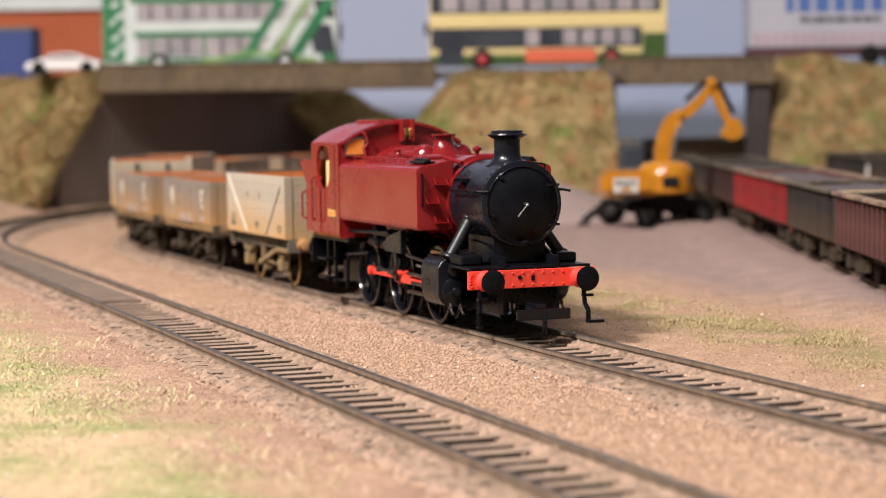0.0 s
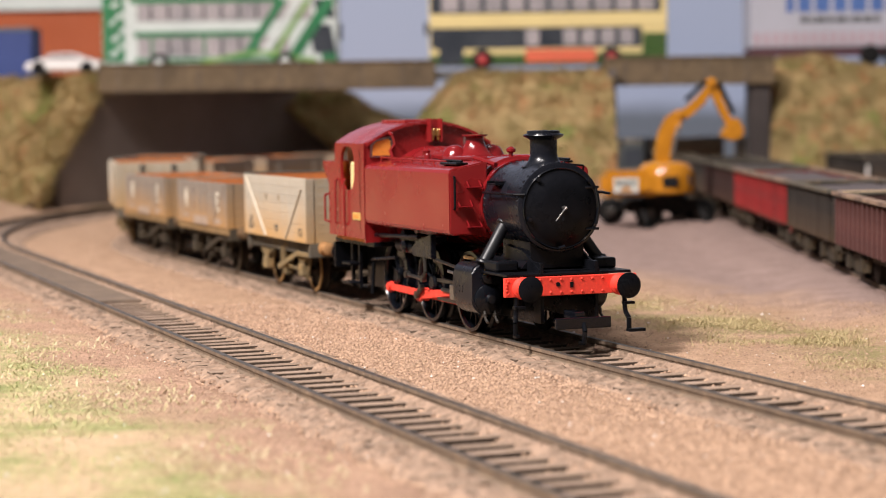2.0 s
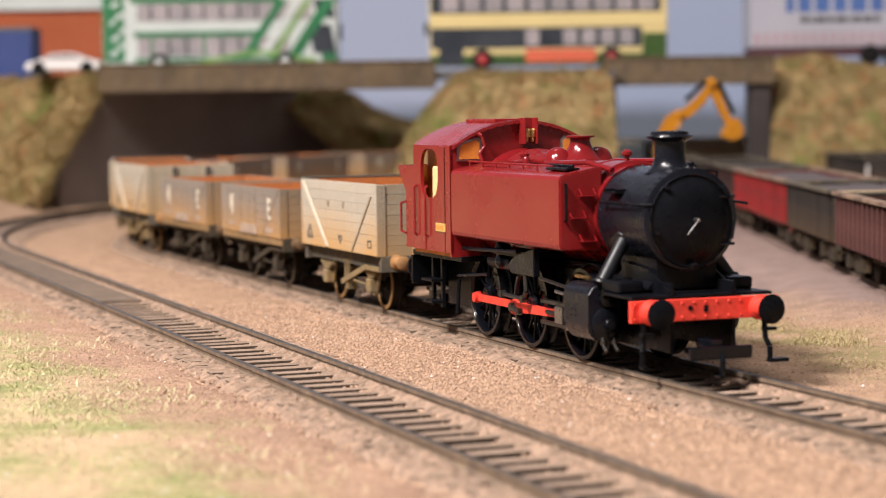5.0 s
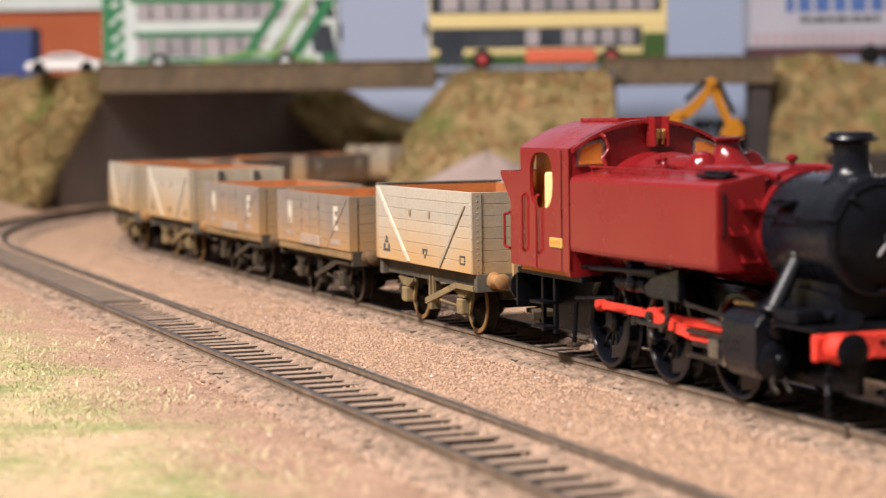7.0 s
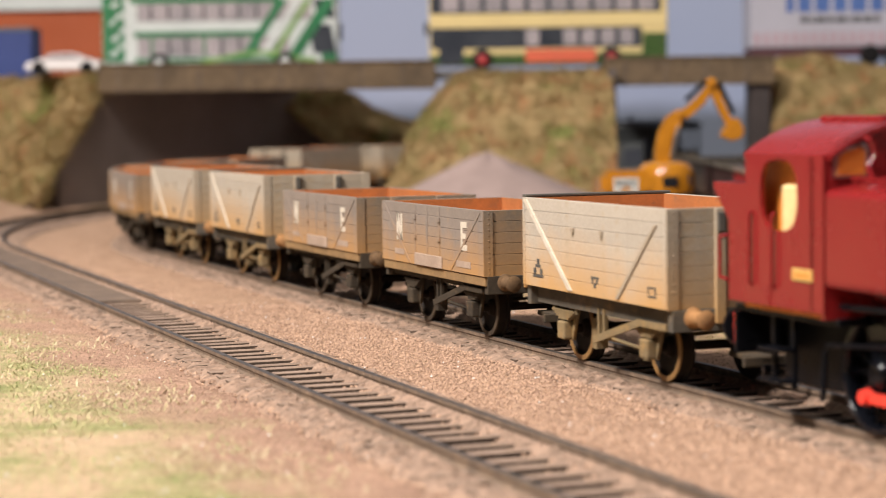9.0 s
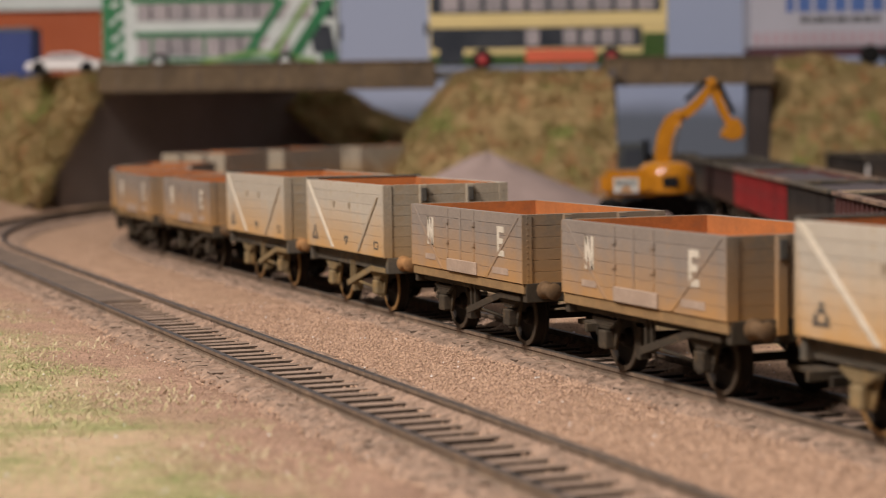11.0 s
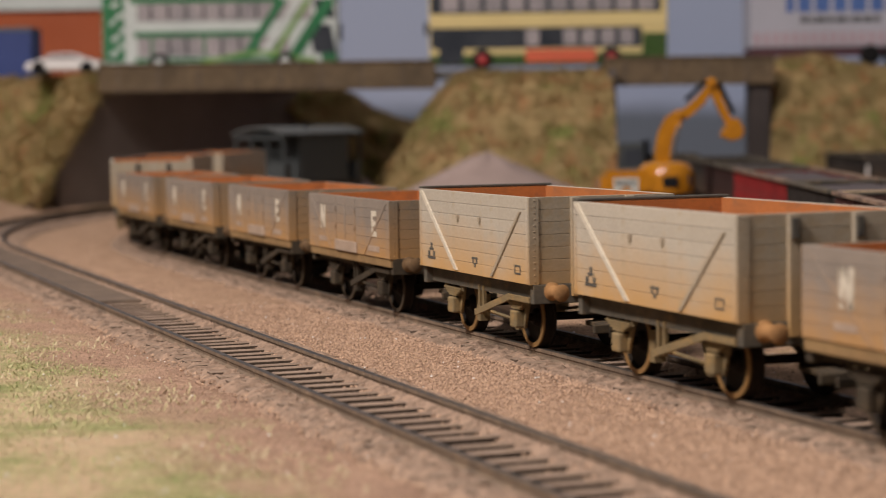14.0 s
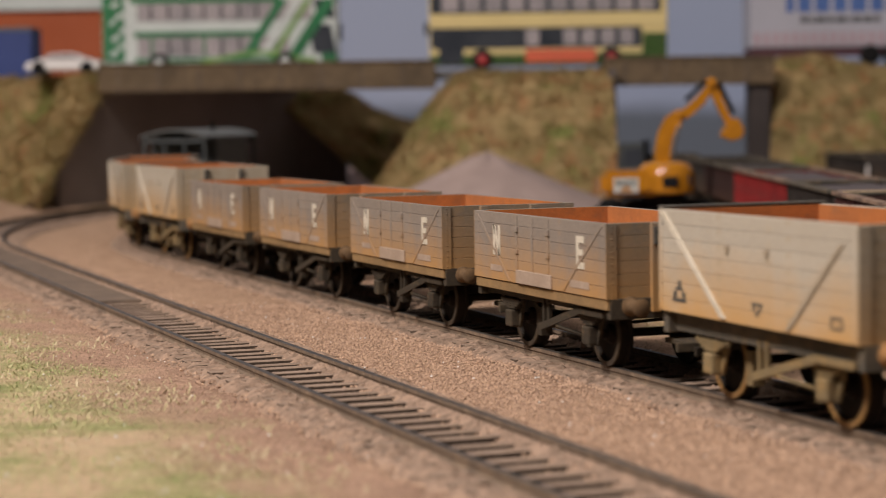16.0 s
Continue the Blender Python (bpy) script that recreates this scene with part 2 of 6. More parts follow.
def ground_material():
    """Sand-coloured ballast, worn grass along the edge of the board, grey gravel in the yard."""
    m, nt, b = nodes_of("scenic_ground")
    pos = nt.nodes.new("ShaderNodeNewGeometry").outputs["Position"]
    coarse, mid, fine = noise_tex(nt, pos, 14, 5), noise_tex(nt, pos, 120, 5), noise_tex(nt, pos, 850, 5, 0.8)
    sand = blend(nt, ramp(nt, mid, 0.35, 0.68), (0.55, 0.355, 0.25), (0.42, 0.262, 0.18))
    sand = blend(nt, ramp(nt, coarse, 0.45, 0.7), sand, (0.40, 0.255, 0.185))
    sand = blend(nt, calc(nt, "MULTIPLY", ramp(nt, noise_tex(nt, pos, 420, 4, 0.7), 0.52, 0.64), 0.35), sand, (0.29, 0.18, 0.115))
    tan = blend(nt, ramp(nt, mid, 0.35, 0.68), (0.53, 0.35, 0.235), (0.40, 0.255, 0.165))
    yard = blend(nt, ramp(nt, mid, 0.3, 0.7), (0.40, 0.285, 0.25), (0.29, 0.205, 0.18))
    grass = blend(nt, ramp(nt, noise_tex(nt, pos, 45, 4), 0.42, 0.6), (0.61, 0.45, 0.285), (0.34, 0.345, 0.145))
    dot = nt.nodes.new("ShaderNodeVectorMath")
    dot.operation = "DOT_PRODUCT"
    nt.links.new(pos, dot.inputs[0])
    dot.inputs[1].default_value = (0.9362, 0.3515, 0)
    across = calc(nt, "ADD", dot.outputs["Value"], calc(nt, "MULTIPLY_ADD", noise_tex(nt, pos, 22, 4), 0.07, -0.035))
    sand = blend(nt, ramp(nt, calc(nt, "MULTIPLY_ADD", across, 33.0, -3.6), 0.0, 1.0), sand, tan)
    col = blend(nt, ramp(nt, calc(nt, "MULTIPLY_ADD", across, 25.0, -6.6), 0.0, 1.0), sand, yard)
    col = blend(nt, ramp(nt, calc(nt, "MULTIPLY_ADD", across, -40.0, 3.5), 0.0, 1.0), col, grass)
    strip = calc(nt, "ABSOLUTE", calc(nt, "SUBTRACT", across, 0.238))
    patch = calc(nt, "MULTIPLY", ramp(nt, strip, 0.010, 0.024, (1, 1, 1, 1), (0, 0, 0, 1)), ramp(nt, noise_tex(nt, pos, 40, 4), 0.42, 0.6))
    col = blend(nt, patch, col, (0.33, 0.27, 0.13))
    col = blend(nt, 0.55, col, ramp(nt, fine, 0.28, 0.72, (0.48, 0.46, 0.44, 1), (1.5, 1.5, 1.5, 1)), "MULTIPLY")
    nt.links.new(col, b.inputs["Base Color"])
    b.inputs["Roughness"].default_value = 0.95
    b.inputs["Specular IOR Level"].default_value = 0.2
    relief(nt, b, calc(nt, "ADD", fine, calc(nt, "MULTIPLY", mid, 0.5)), 0.85, 0.0012)
    return m


def scrub_material():
    """Flocked hillside: straw, olive and rust tufts."""
    m, nt, b = nodes_of("flocked_scrub")
    pos = nt.nodes.new("ShaderNodeTexCoord").outputs["Object"]
    a, c, fine = noise_tex(nt, pos, 45, 5, 0.7), noise_tex(nt, pos, 95, 5, 0.7), noise_tex(nt, pos, 500, 4, 0.75)
    col = blend(nt, ramp(nt, a, 0.40, 0.60), (0.425, 0.30, 0.145), (0.225, 0.172, 0.072))
    col = blend(nt, ramp(nt, c, 0.52, 0.62), col, (0.33, 0.165, 0.075))
    col = blend(nt, ramp(nt, noise_tex(nt, pos, 30, 4, 0.7), 0.54, 0.64), col, (0.20, 0.21, 0.065))
    col = blend(nt, ramp(nt, noise_tex(nt, pos, 150, 4, 0.7), 0.58, 0.68), col, (0.44, 0.33, 0.17))
    col = blend(nt, 0.6, col, ramp(nt, fine, 0.3, 0.7, (0.5, 0.5, 0.5, 1), (1.4, 1.4, 1.4, 1)), "MULTIPLY")
    nt.links.new(col, b.inputs["Base Color"])
    b.inputs["Roughness"].default_value = 1.0
    b.inputs["Specular IOR Level"].default_value = 0.1
    relief(nt, b, fine, 0.9, 0.002)
    return m


def sky_material():
    """Painted back board: pale grey-blue above, blue-grey hills low down."""
    m, nt, b = nodes_of("painted_sky")
    pos = nt.nodes.new("ShaderNodeNewGeometry").outputs["Position"]
    sep = nt.nodes.new("ShaderNodeSeparateXYZ")
    nt.links.new(pos, sep.inputs[0])
    z = calc(nt, "ADD", sep.outputs[2], calc(nt, "MULTIPLY_ADD", noise_tex(nt, pos, 9, 3), 0.02, -0.01))
    sky = blend(nt, ramp(nt, noise_tex(nt, pos, 3, 3), 0.35, 0.7), (0.31, 0.375, 0.53), (0.37, 0.42, 0.55))
    col = blend(nt, ramp(nt, calc(nt, "MULTIPLY_ADD", z, 60.0, -2.9), 0.0, 1.0), (0.13, 0.155, 0.195), sky)
    nt.links.new(col, b.inputs["Base Color"])
    b.inputs["Roughness"].default_value = 0.9
    return m


def grass_material(name, a, c):
    m, nt, b = nodes_of(name)
    isl = nt.nodes.new("ShaderNodeNewGeometry").outputs["Random Per Island"]
    nt.links.new(ramp(nt, isl, 0.0, 1.0, (*a, 1), (*c, 1)), b.inputs["Base Color"])
    b.inputs["Roughness"].default_value = 0.8
    return m


M_GROUND, M_SCRUB, M_SKY = ground_material(), scrub_material(), sky_material()
M_GRASS = grass_material("static_grass", (0.23, 0.32, 0.09), (0.66, 0.55, 0.31))
M_FLOCK = grass_material("hanging_scrub", (0.27, 0.22, 0.08), (0.58, 0.43, 0.22))
M_STONE = grass_material("ballast_stone", (0.22, 0.135, 0.088), (0.50, 0.33, 0.22))
M_STRAW = grass_material("pale_straw", (0.40, 0.36, 0.16), (0.68, 0.58, 0.38))
M_TUFT = grass_material("dry_tuft", (0.24, 0.20, 0.07), (0.58, 0.45, 0.25))


# ---- mesh tools (millimetres) ----
def box(bm, x0, x1, y0, y1, z0, z1, bevel=0.0):
    vs = [bm.verts.new((x, y, z)) for x in (x0, x1) for y in (y0, y1) for z in (z0, z1)]
    fs = [bm.faces.new([vs[i] for i in q]) for q in ((0, 1, 3, 2), (4, 6, 7, 5), (0, 4, 5, 1), (2, 3, 7, 6), (0, 2, 6, 4), (1, 5, 7, 3))]
    if bevel:
        es = list({e for f in fs for e in f.edges})
        bmesh.ops.bevel(bm, geom=es, offset=bevel, segments=2, affect="EDGES", profile=0.5)
    return bm


def cyl(bm, p0, p1, r0, r1=None, n=16, caps=True):
    p0, p1 = Vector(p0), Vector(p1)
    r1 = r0 if r1 is None else r1
    q = (p1 - p0).to_track_quat("Z", "Y").to_matrix()
    rings = []
    for p, r in ((p0, r0), (p1, r1)):
        rings.append([bm.verts.new(p + q @ Vector((r * math.cos(2 * math.pi * i / n), r * math.sin(2 * math.pi * i / n), 0))) for i in range(n)])
    for i in range(n):
        bm.faces.new((rings[0][i], rings[0][(i + 1) % n], rings[1][(i + 1) % n], rings[1][i]))
    if caps:
        bm.faces.new(rings[0][::-1])
        bm.faces.new(rings[1])
    return bm


def lathe(bm, prof, base, axis=(0, 0, 1), n=28, ring=False):
    """prof: (radius, height) from bottom to top along axis; ring: the profile closes on itself, with a hole in the middle."""
    q = Vector(axis).to_track_quat("Z", "Y").to_matrix()
    base = Vector(base)
    rings = [[bm.verts.new(base + q @ Vector((max(r, 0.01) * math.cos(2 * math.pi * i / n), max(r, 0.01) * math.sin(2 * math.pi * i / n), h))) for i in range(n)] for r, h in prof]
    for a, b in zip(rings[:-1], rings[1:]) if not ring else zip(rings, rings[1:] + rings[:1]):
        for i in range(n):
            bm.faces.new((a[i], a[(i + 1) % n], b[(i + 1) % n], b[i]))
    if not ring:
        bm.faces.new(rings[0][::-1])
        bm.faces.new(rings[-1])
    return bm


def prism(bm, pts, a, b, axis="y"):
    """A flat outline drawn out from a to b. axis y: pts are (x, z); x: (y, z); z: (x, y)."""
    def at(p, d):
        return {"y": (p[0], d, p[1]), "x": (d, p[0], p[1]), "z": (p[0], p[1], d)}[axis]
    lo, hi = [bm.verts.new(at(p, a)) for p in pts], [bm.verts.new(at(p, b)) for p in pts]
    k = len(pts)
    for i in range(k):
        bm.faces.new((lo[i], lo[(i + 1) % k], hi[(i + 1) % k], hi[i]))
    bm.faces.new(lo[::-1])
    bm.faces.new(hi)
    return bm


def bar(bm, pts, r, n=8):
    for a, b in zip(pts[:-1], pts[1:]):
        cyl(bm, a, b, r, n=n)
    return bm


def mesh_of(name, bm, material, smooth=False):
    bmesh.ops.recalc_face_normals(bm, faces=bm.faces)
    bmesh.ops.scale(bm, vec=(MM, MM, MM), verts=bm.verts)
    me = bpy.data.meshes.new(name)
    bm.to_mesh(me)
    bm.free()
    me.materials.append(material)
    if smooth:
        me.shade_smooth()
        me.set_sharp_from_angle(angle=radians(38))
    return me


def part(name, bm, material, parent, label="", smooth=False, at=None):
    ob = new(name, bm if isinstance(bm, bpy.types.Mesh) else mesh_of(name, bm, material, smooth))
    ob.parent = parent
    if at:
        ob.location = Vector(at) * MM
    return tagged(ob, label)


def solid(name, bm, material, label, category, kind="", smooth=False, group=""):
    return tagged(new(name, mesh_of(name, bm, material, smooth)), label, category, group, kind)


def thing(name, label, category, group="", m=None, kind=""):
    ob = tagged(new(name), label, category, group, kind)
    if m:
        ob.matrix_basis = m
    return ob


def B():
    return bmesh.new()


def place(x, y, z=0, rz=0):
    return pose(x * MM, y * MM, z * MM, 0, 0, rz)


# ---- the two running lines ----
HEAD = -69.42
UX, UY = math.cos(radians(HEAD)), math.sin(radians(HEAD))
NX, NY = -UY, UX


class Line:
    """A straight that comes towards the viewer out of a right-hand bend round (cx, cy)."""
    def __init__(self, cx, cy, across):
        self.cx, self.cy = cx, cy
        self.r = cx * NX + cy * NY - across

    def at(self, d, side=0.0):
        if d >= 0:
            x, y, h = self.cx - self.r * NX + d * UX, self.cy - self.r * NY + d * UY, HEAD
        else:
            a = -d / self.r
            ph = radians(HEAD + 270) - a
            x, y, h = self.cx + self.r * math.cos(ph), self.cy + self.r * math.sin(ph), HEAD - math.degrees(a)
        return x - math.sin(radians(h)) * side, y + math.cos(radians(h)) * side, h


LINE_A = Line(310, 927, 177.9)
LINE_B = Line(358, 989, 114.38)
HALF = 8.9


def rail_mesh(name, line, side, d0, d1, step=6.0):
    prof = [(-1.0, 1.8), (1.0, 1.8), (0.95, 2.05), (0.35, 2.35), (0.35, 3.0), (0.62, 3.2), (0.62, 3.9), (0.45, 4.0), (-0.45, 4.0), (-0.62, 3.9), (-0.62, 3.2), (-0.35, 3.0), (-0.35, 2.35), (-0.95, 2.05)]
    bm = B()
    rings = []
    n = int((d1 - d0) / step)
    for i in range(n + 1):
        d = d0 + (d1 - d0) * i / n
        rings.append([bm.verts.new((*line.at(d, side + s)[:2], z)) for s, z in prof])
    k = len(prof)
    for a, b in zip(rings[:-1], rings[1:]):
        for i in range(k):
            f = bm.faces.new((a[i], a[(i + 1) % k], b[(i + 1) % k], b[i]))
            f.material_index = 1 if 6 <= i <= 8 else 0
    me = mesh_of(name, bm, M_RAIL)
    me.materials.append(M_HEAD)
    return me


def lay_track(name, line, d0, d1, label):
    tr = thing(name, label, "railway track", kind="structure")
    for s in (-HALF, HALF):
        part("rail", rail_mesh("rail", line, s, d0, d1), None, tr, "worn steel rail with rusty sides")
    bm = B()
    box(bm, -1.65, 1.65, -15.2, 15.2, -0.6, 1.9, 0.14)
    # upward faces keep the weathered tone, all others take the painted gap shade
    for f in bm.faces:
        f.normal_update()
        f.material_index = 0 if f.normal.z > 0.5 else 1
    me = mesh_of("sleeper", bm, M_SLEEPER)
    me.materials.append(M_SLEEPER_SIDE)
    if "b" in name[-1] or "a" in name[-1]:
        bm = B()
        strips = (((9.35, 9.8, 10.8, 12.0, 13.2, 14.5, 15.8, 17.2, 19), (2.0, 2.0, 2.0, 1.95, 1.9, 1.85, 1.6, 1.0, -0.2)),
                  ((8.45, 8.0, 7.2, 6.2, 5.2), (2.7, 2.5, 2.2, 1.8, 0.6)))
        for s in (-1, 1):
            for cross, high in strips[:1 if s < 0 else 2]:
                rows = []
                for k in range(int((d1 - d0) / 1.3)):
                    d = d0 + k * 1.3
                    row = []
                    for i, (c, h) in enumerate(zip(cross, high)):
                        x, y, _h = line.at(d, s * c)
                        q = 0.55 * noise.noise((x * 0.45, y * 0.45, 6)) + 0.5 * noise.noise((x * 0.9, y * 0.9, 3)) + 0.25 * noise.noise((x * 0.08, y * 0.08, 1))
                        row.append(bm.verts.new((x, y, h + q * (0.25 if i == 0 else 1.35))))
                    rows.append(row)
                for a, b in zip(rows[:-1], rows[1:]):
                    for i in range(len(cross) - 1):
                        bm.faces.new((a[i], b[i], b[i + 1], a[i + 1]))
        # flat dark sheet below the sleeper tops, painted as shade in the gaps
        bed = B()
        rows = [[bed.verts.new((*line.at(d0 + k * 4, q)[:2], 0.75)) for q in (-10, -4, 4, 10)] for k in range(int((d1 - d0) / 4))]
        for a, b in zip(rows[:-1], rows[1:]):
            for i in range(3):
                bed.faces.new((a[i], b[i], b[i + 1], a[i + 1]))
        part("ballast_bed", bed, M_BED, tr, "ballast between the rails, coloured dark for the gaps' shade")
        part("ballast_shoulder", bm, M_LUMP, tr, "lumpy sandy ballast shoulder")
    rng = random.Random(name)
    d = d0
    while d < d1:
        x, y, h = line.at(d)
        sl = part("sleeper", me, None, tr)
        sl.matrix_basis = place(x, y, rng.uniform(-0.12, 0.1) - (2.4 if name[-1] in "cd" else 0), h + rng.uniform(-1.2, 1.2))
        d += 7.2
    return tr


# ---- ground ----
def ease(t):
    t = max(0.0, min(1.0, t))
    return t * t * (3 - 2 * t)


def rise(x, y):
    """Height of the board's scenery in mm: flat by the tracks, a low bank at the foot of the far hillside."""
    q = x * NX + y * NY
    z = 0.0
    r = math.hypot(x - 358, y - 989)
    if x < -60 and y > 900 and r > 590:
        z += min((r - 590) / 60, 1) * 13
    z += 0.5 * noise.noise((x * 0.02, y * 0.02, 3)) + 0.25 * noise.noise((x * 0.09, y * 0.09, 8))
    if y > 781:           # the running lines stand on a low bed of ballast, hollow under the rails
        w = min(abs(math.hypot(x - 310, y - 927) - 438.1), abs(math.hypot(x - 358, y - 989) - 568.4))
        lift = ease((90 - w) / 40)
    else:
        w = min(abs(q - 114.38), abs(q - 177.9))
        lift = ease((q - 40) / 40) * ease((300 - q) / 60)
    z += lift * (1.0 if w > 16 else -1.2)
    if x > 90 and 380 < y < 1190 and q > 240:      # yard gravel laid up to the rails
        z += 2.5 * ease((x - 92) / 18) * ease((q - 240) / 30)
    if q < 92:
        z += min((92 - q) / 60, 1) * 2.0
    return z


def build_ground():
    bm = B()
    xs = [-760, -600, -500] + list(range(-400, -150, 25)) + [-150 + 5 * i for i in range(71)] + list(range(225, 500, 25)) + [600, 760]
    ys = [-240, -100, 0, 100, 180] + [200 + 5 * i for i in range(90)] + list(range(660, 1500, 15)) + [1560, 1660]
    grid = [[bm.verts.new((x, y, rise(x, y) if abs(x) < 600 and 150 < y < 1700 else 0)) for x in xs] for y in ys]
    for r0, r1 in zip(grid[:-1], grid[1:]):
        for i in range(len(xs) - 1):
            bm.faces.new((r0[i], r0[i + 1], r1[i + 1], r1[i]))
    return solid("ground", bm, M_GROUND, "sandy ballast ground with worn grass and grey gravel", "ground", "structure", True)


build_ground()
bm = B()
for x0, x1, y0, y1 in ((-760, 760, -246, -240), (-760, 760, 1660, 1666), (-766, -760, -246, 1666), (760, 766, -246, 1666)):
    box(bm, x0, x1, y0, y1, -110, 2)
box(bm, -759, 759, -239, 1659, -30, -20)
solid("baseboard", bm, M_DARKWALL, "dark framed wooden baseboard of the layout", "baseboard", "structure")
for x in (-700, 700):
    for y in (-180, 1600):
        tagged(new("trestle_leg", mesh_of("trestle_leg", box(B(), x - 22, x + 22, y - 22, y + 22, -950, -30, 3), M_DARKWALL)), "dark wooden leg under the layout's baseboard", "trestle leg", "baseboard legs")
solid("floor", box(B(), -6000, 6000, -6000, 6000, -960, -950), M_ROAD, "grey exhibition hall floor", "floor", "structure")
lay_track("track_a", LINE_A, -620, 1040, "weathered railway track on the sandy ballast")
TRACK_B = lay_track("track_b", LINE_B, -500, 1000, "weathered empty railway track with dusty sleepers")
bm = B()
rows = []
for k in range(60):
    d = -60 + k * 5
    rows.append([bm.verts.new((*LINE_B.at(d, q)[:2], z)) for q, z in ((-7.0, 0.8), (-6.6, 2.5), (6.6, 2.5), (7.0, 0.8))])
for a, b in zip(rows[:-1], rows[1:]):
    for i in range(3):
        bm.faces.new((a[i], b[i], b[i + 1], a[i + 1]))
bm.faces.new(rows[-1])
part("crossing_board", bm, M_BOARD, TRACK_B, "dusty brown infill board between the rails")


# ---- the tank engine (x forward from the buffer faces, y to its left, z above the rails) ----
def rivet(bm, x, y, z, r=0.32, axis=(1, 0, 0)):
    lathe(bm, [(r, 0), (r * 0.8, r * 0.45), (r * 0.2, r * 0.65)], (x, y, z), axis, 7)


def mirror_pts(pts):
    return [(-y, z) for y, z in reversed(pts)]


def arc(cy, cz, r, a0, a1, n):
    return [(cy + r * math.cos(radians(a0 + (a1 - a0) * i / n)), cz + r * math.sin(radians(a0 + (a1 - a0) * i / n))) for i in range(n + 1)]


def loco_wheel(loco, x):
    ax = part("wheelset", cyl(B(), (0, -8, 0), (0, 8, 0), 1.2, n=10), M_BLACK, loco, at=(x, 0, 9.2))
    for s in (-1, 1):
        bm = B()
        lathe(bm, [(8.0, 0), (9.6, 0.0), (9.9, 0.5), (9.25, 0.9), (9.15, 3.0), (8.4, 3.05), (8.1, 2.6), (8.0, 2.2)], (0, s * 7.2, 0), (0, s, 0), 40, True)
        bm.faces.ensure_lookup_table()
        part("tyre", bm, M_SATIN, ax, "glossy black flanged tyre", True)
        bm = B()
        lathe(bm, [(2.2, 0.3), (2.2, 2.4), (1.6, 3.0)], (0, s * 7.2, 0), (0, s, 0), 16)
        for k in range(14):
            a = 2 * math.pi * k / 14
            cyl(bm, (1.8 * math.cos(a), s * 8.6, 1.8 * math.sin(a)), (8.2 * math.cos(a), s * 8.6, 8.2 * math.sin(a)), 0.45, 0.34, 6)
        cyl(bm, (0, s * 7.6, -3.9), (0, s * 9.9, -3.9), 1.3, n=12)
        prism(bm, [(5.0 * math.cos(t), 5.0 * math.sin(t)) for t in (0.7, 1.2, 1.57, 1.95, 2.45)] + [(7.6 * math.cos(t), 7.6 * math.sin(t)) for t in (2.45, 1.95, 1.57, 1.2, 0.7)], s * 7.8, s * 9.3)
        part("spokes", bm, M_SATIN, ax, "black spoked wheel centre", True)
        if x == -64.2:
            bm = B()
            bar(bm, [(0, s * 12.9, -3.9), (1.6, s * 13.2, 0.4)], 0.62, 10)
            lathe(bm, [(0.95, -0.5), (0.95, 0.5)], (0, s * 12.9, -3.9), (0, 1, 0), 14)
            lathe(bm, [(0.75, -0.5), (0.75, 0.5)], (1.6, s * 13.2, 0.4), (0, 1, 0), 12)
            part("return_crank", bm, M_OILY, ax, "bare steel return crank", True)
    return ax


WHEEL_X = (-38.5, -64.2, -89.9)
CRANK = 3.9


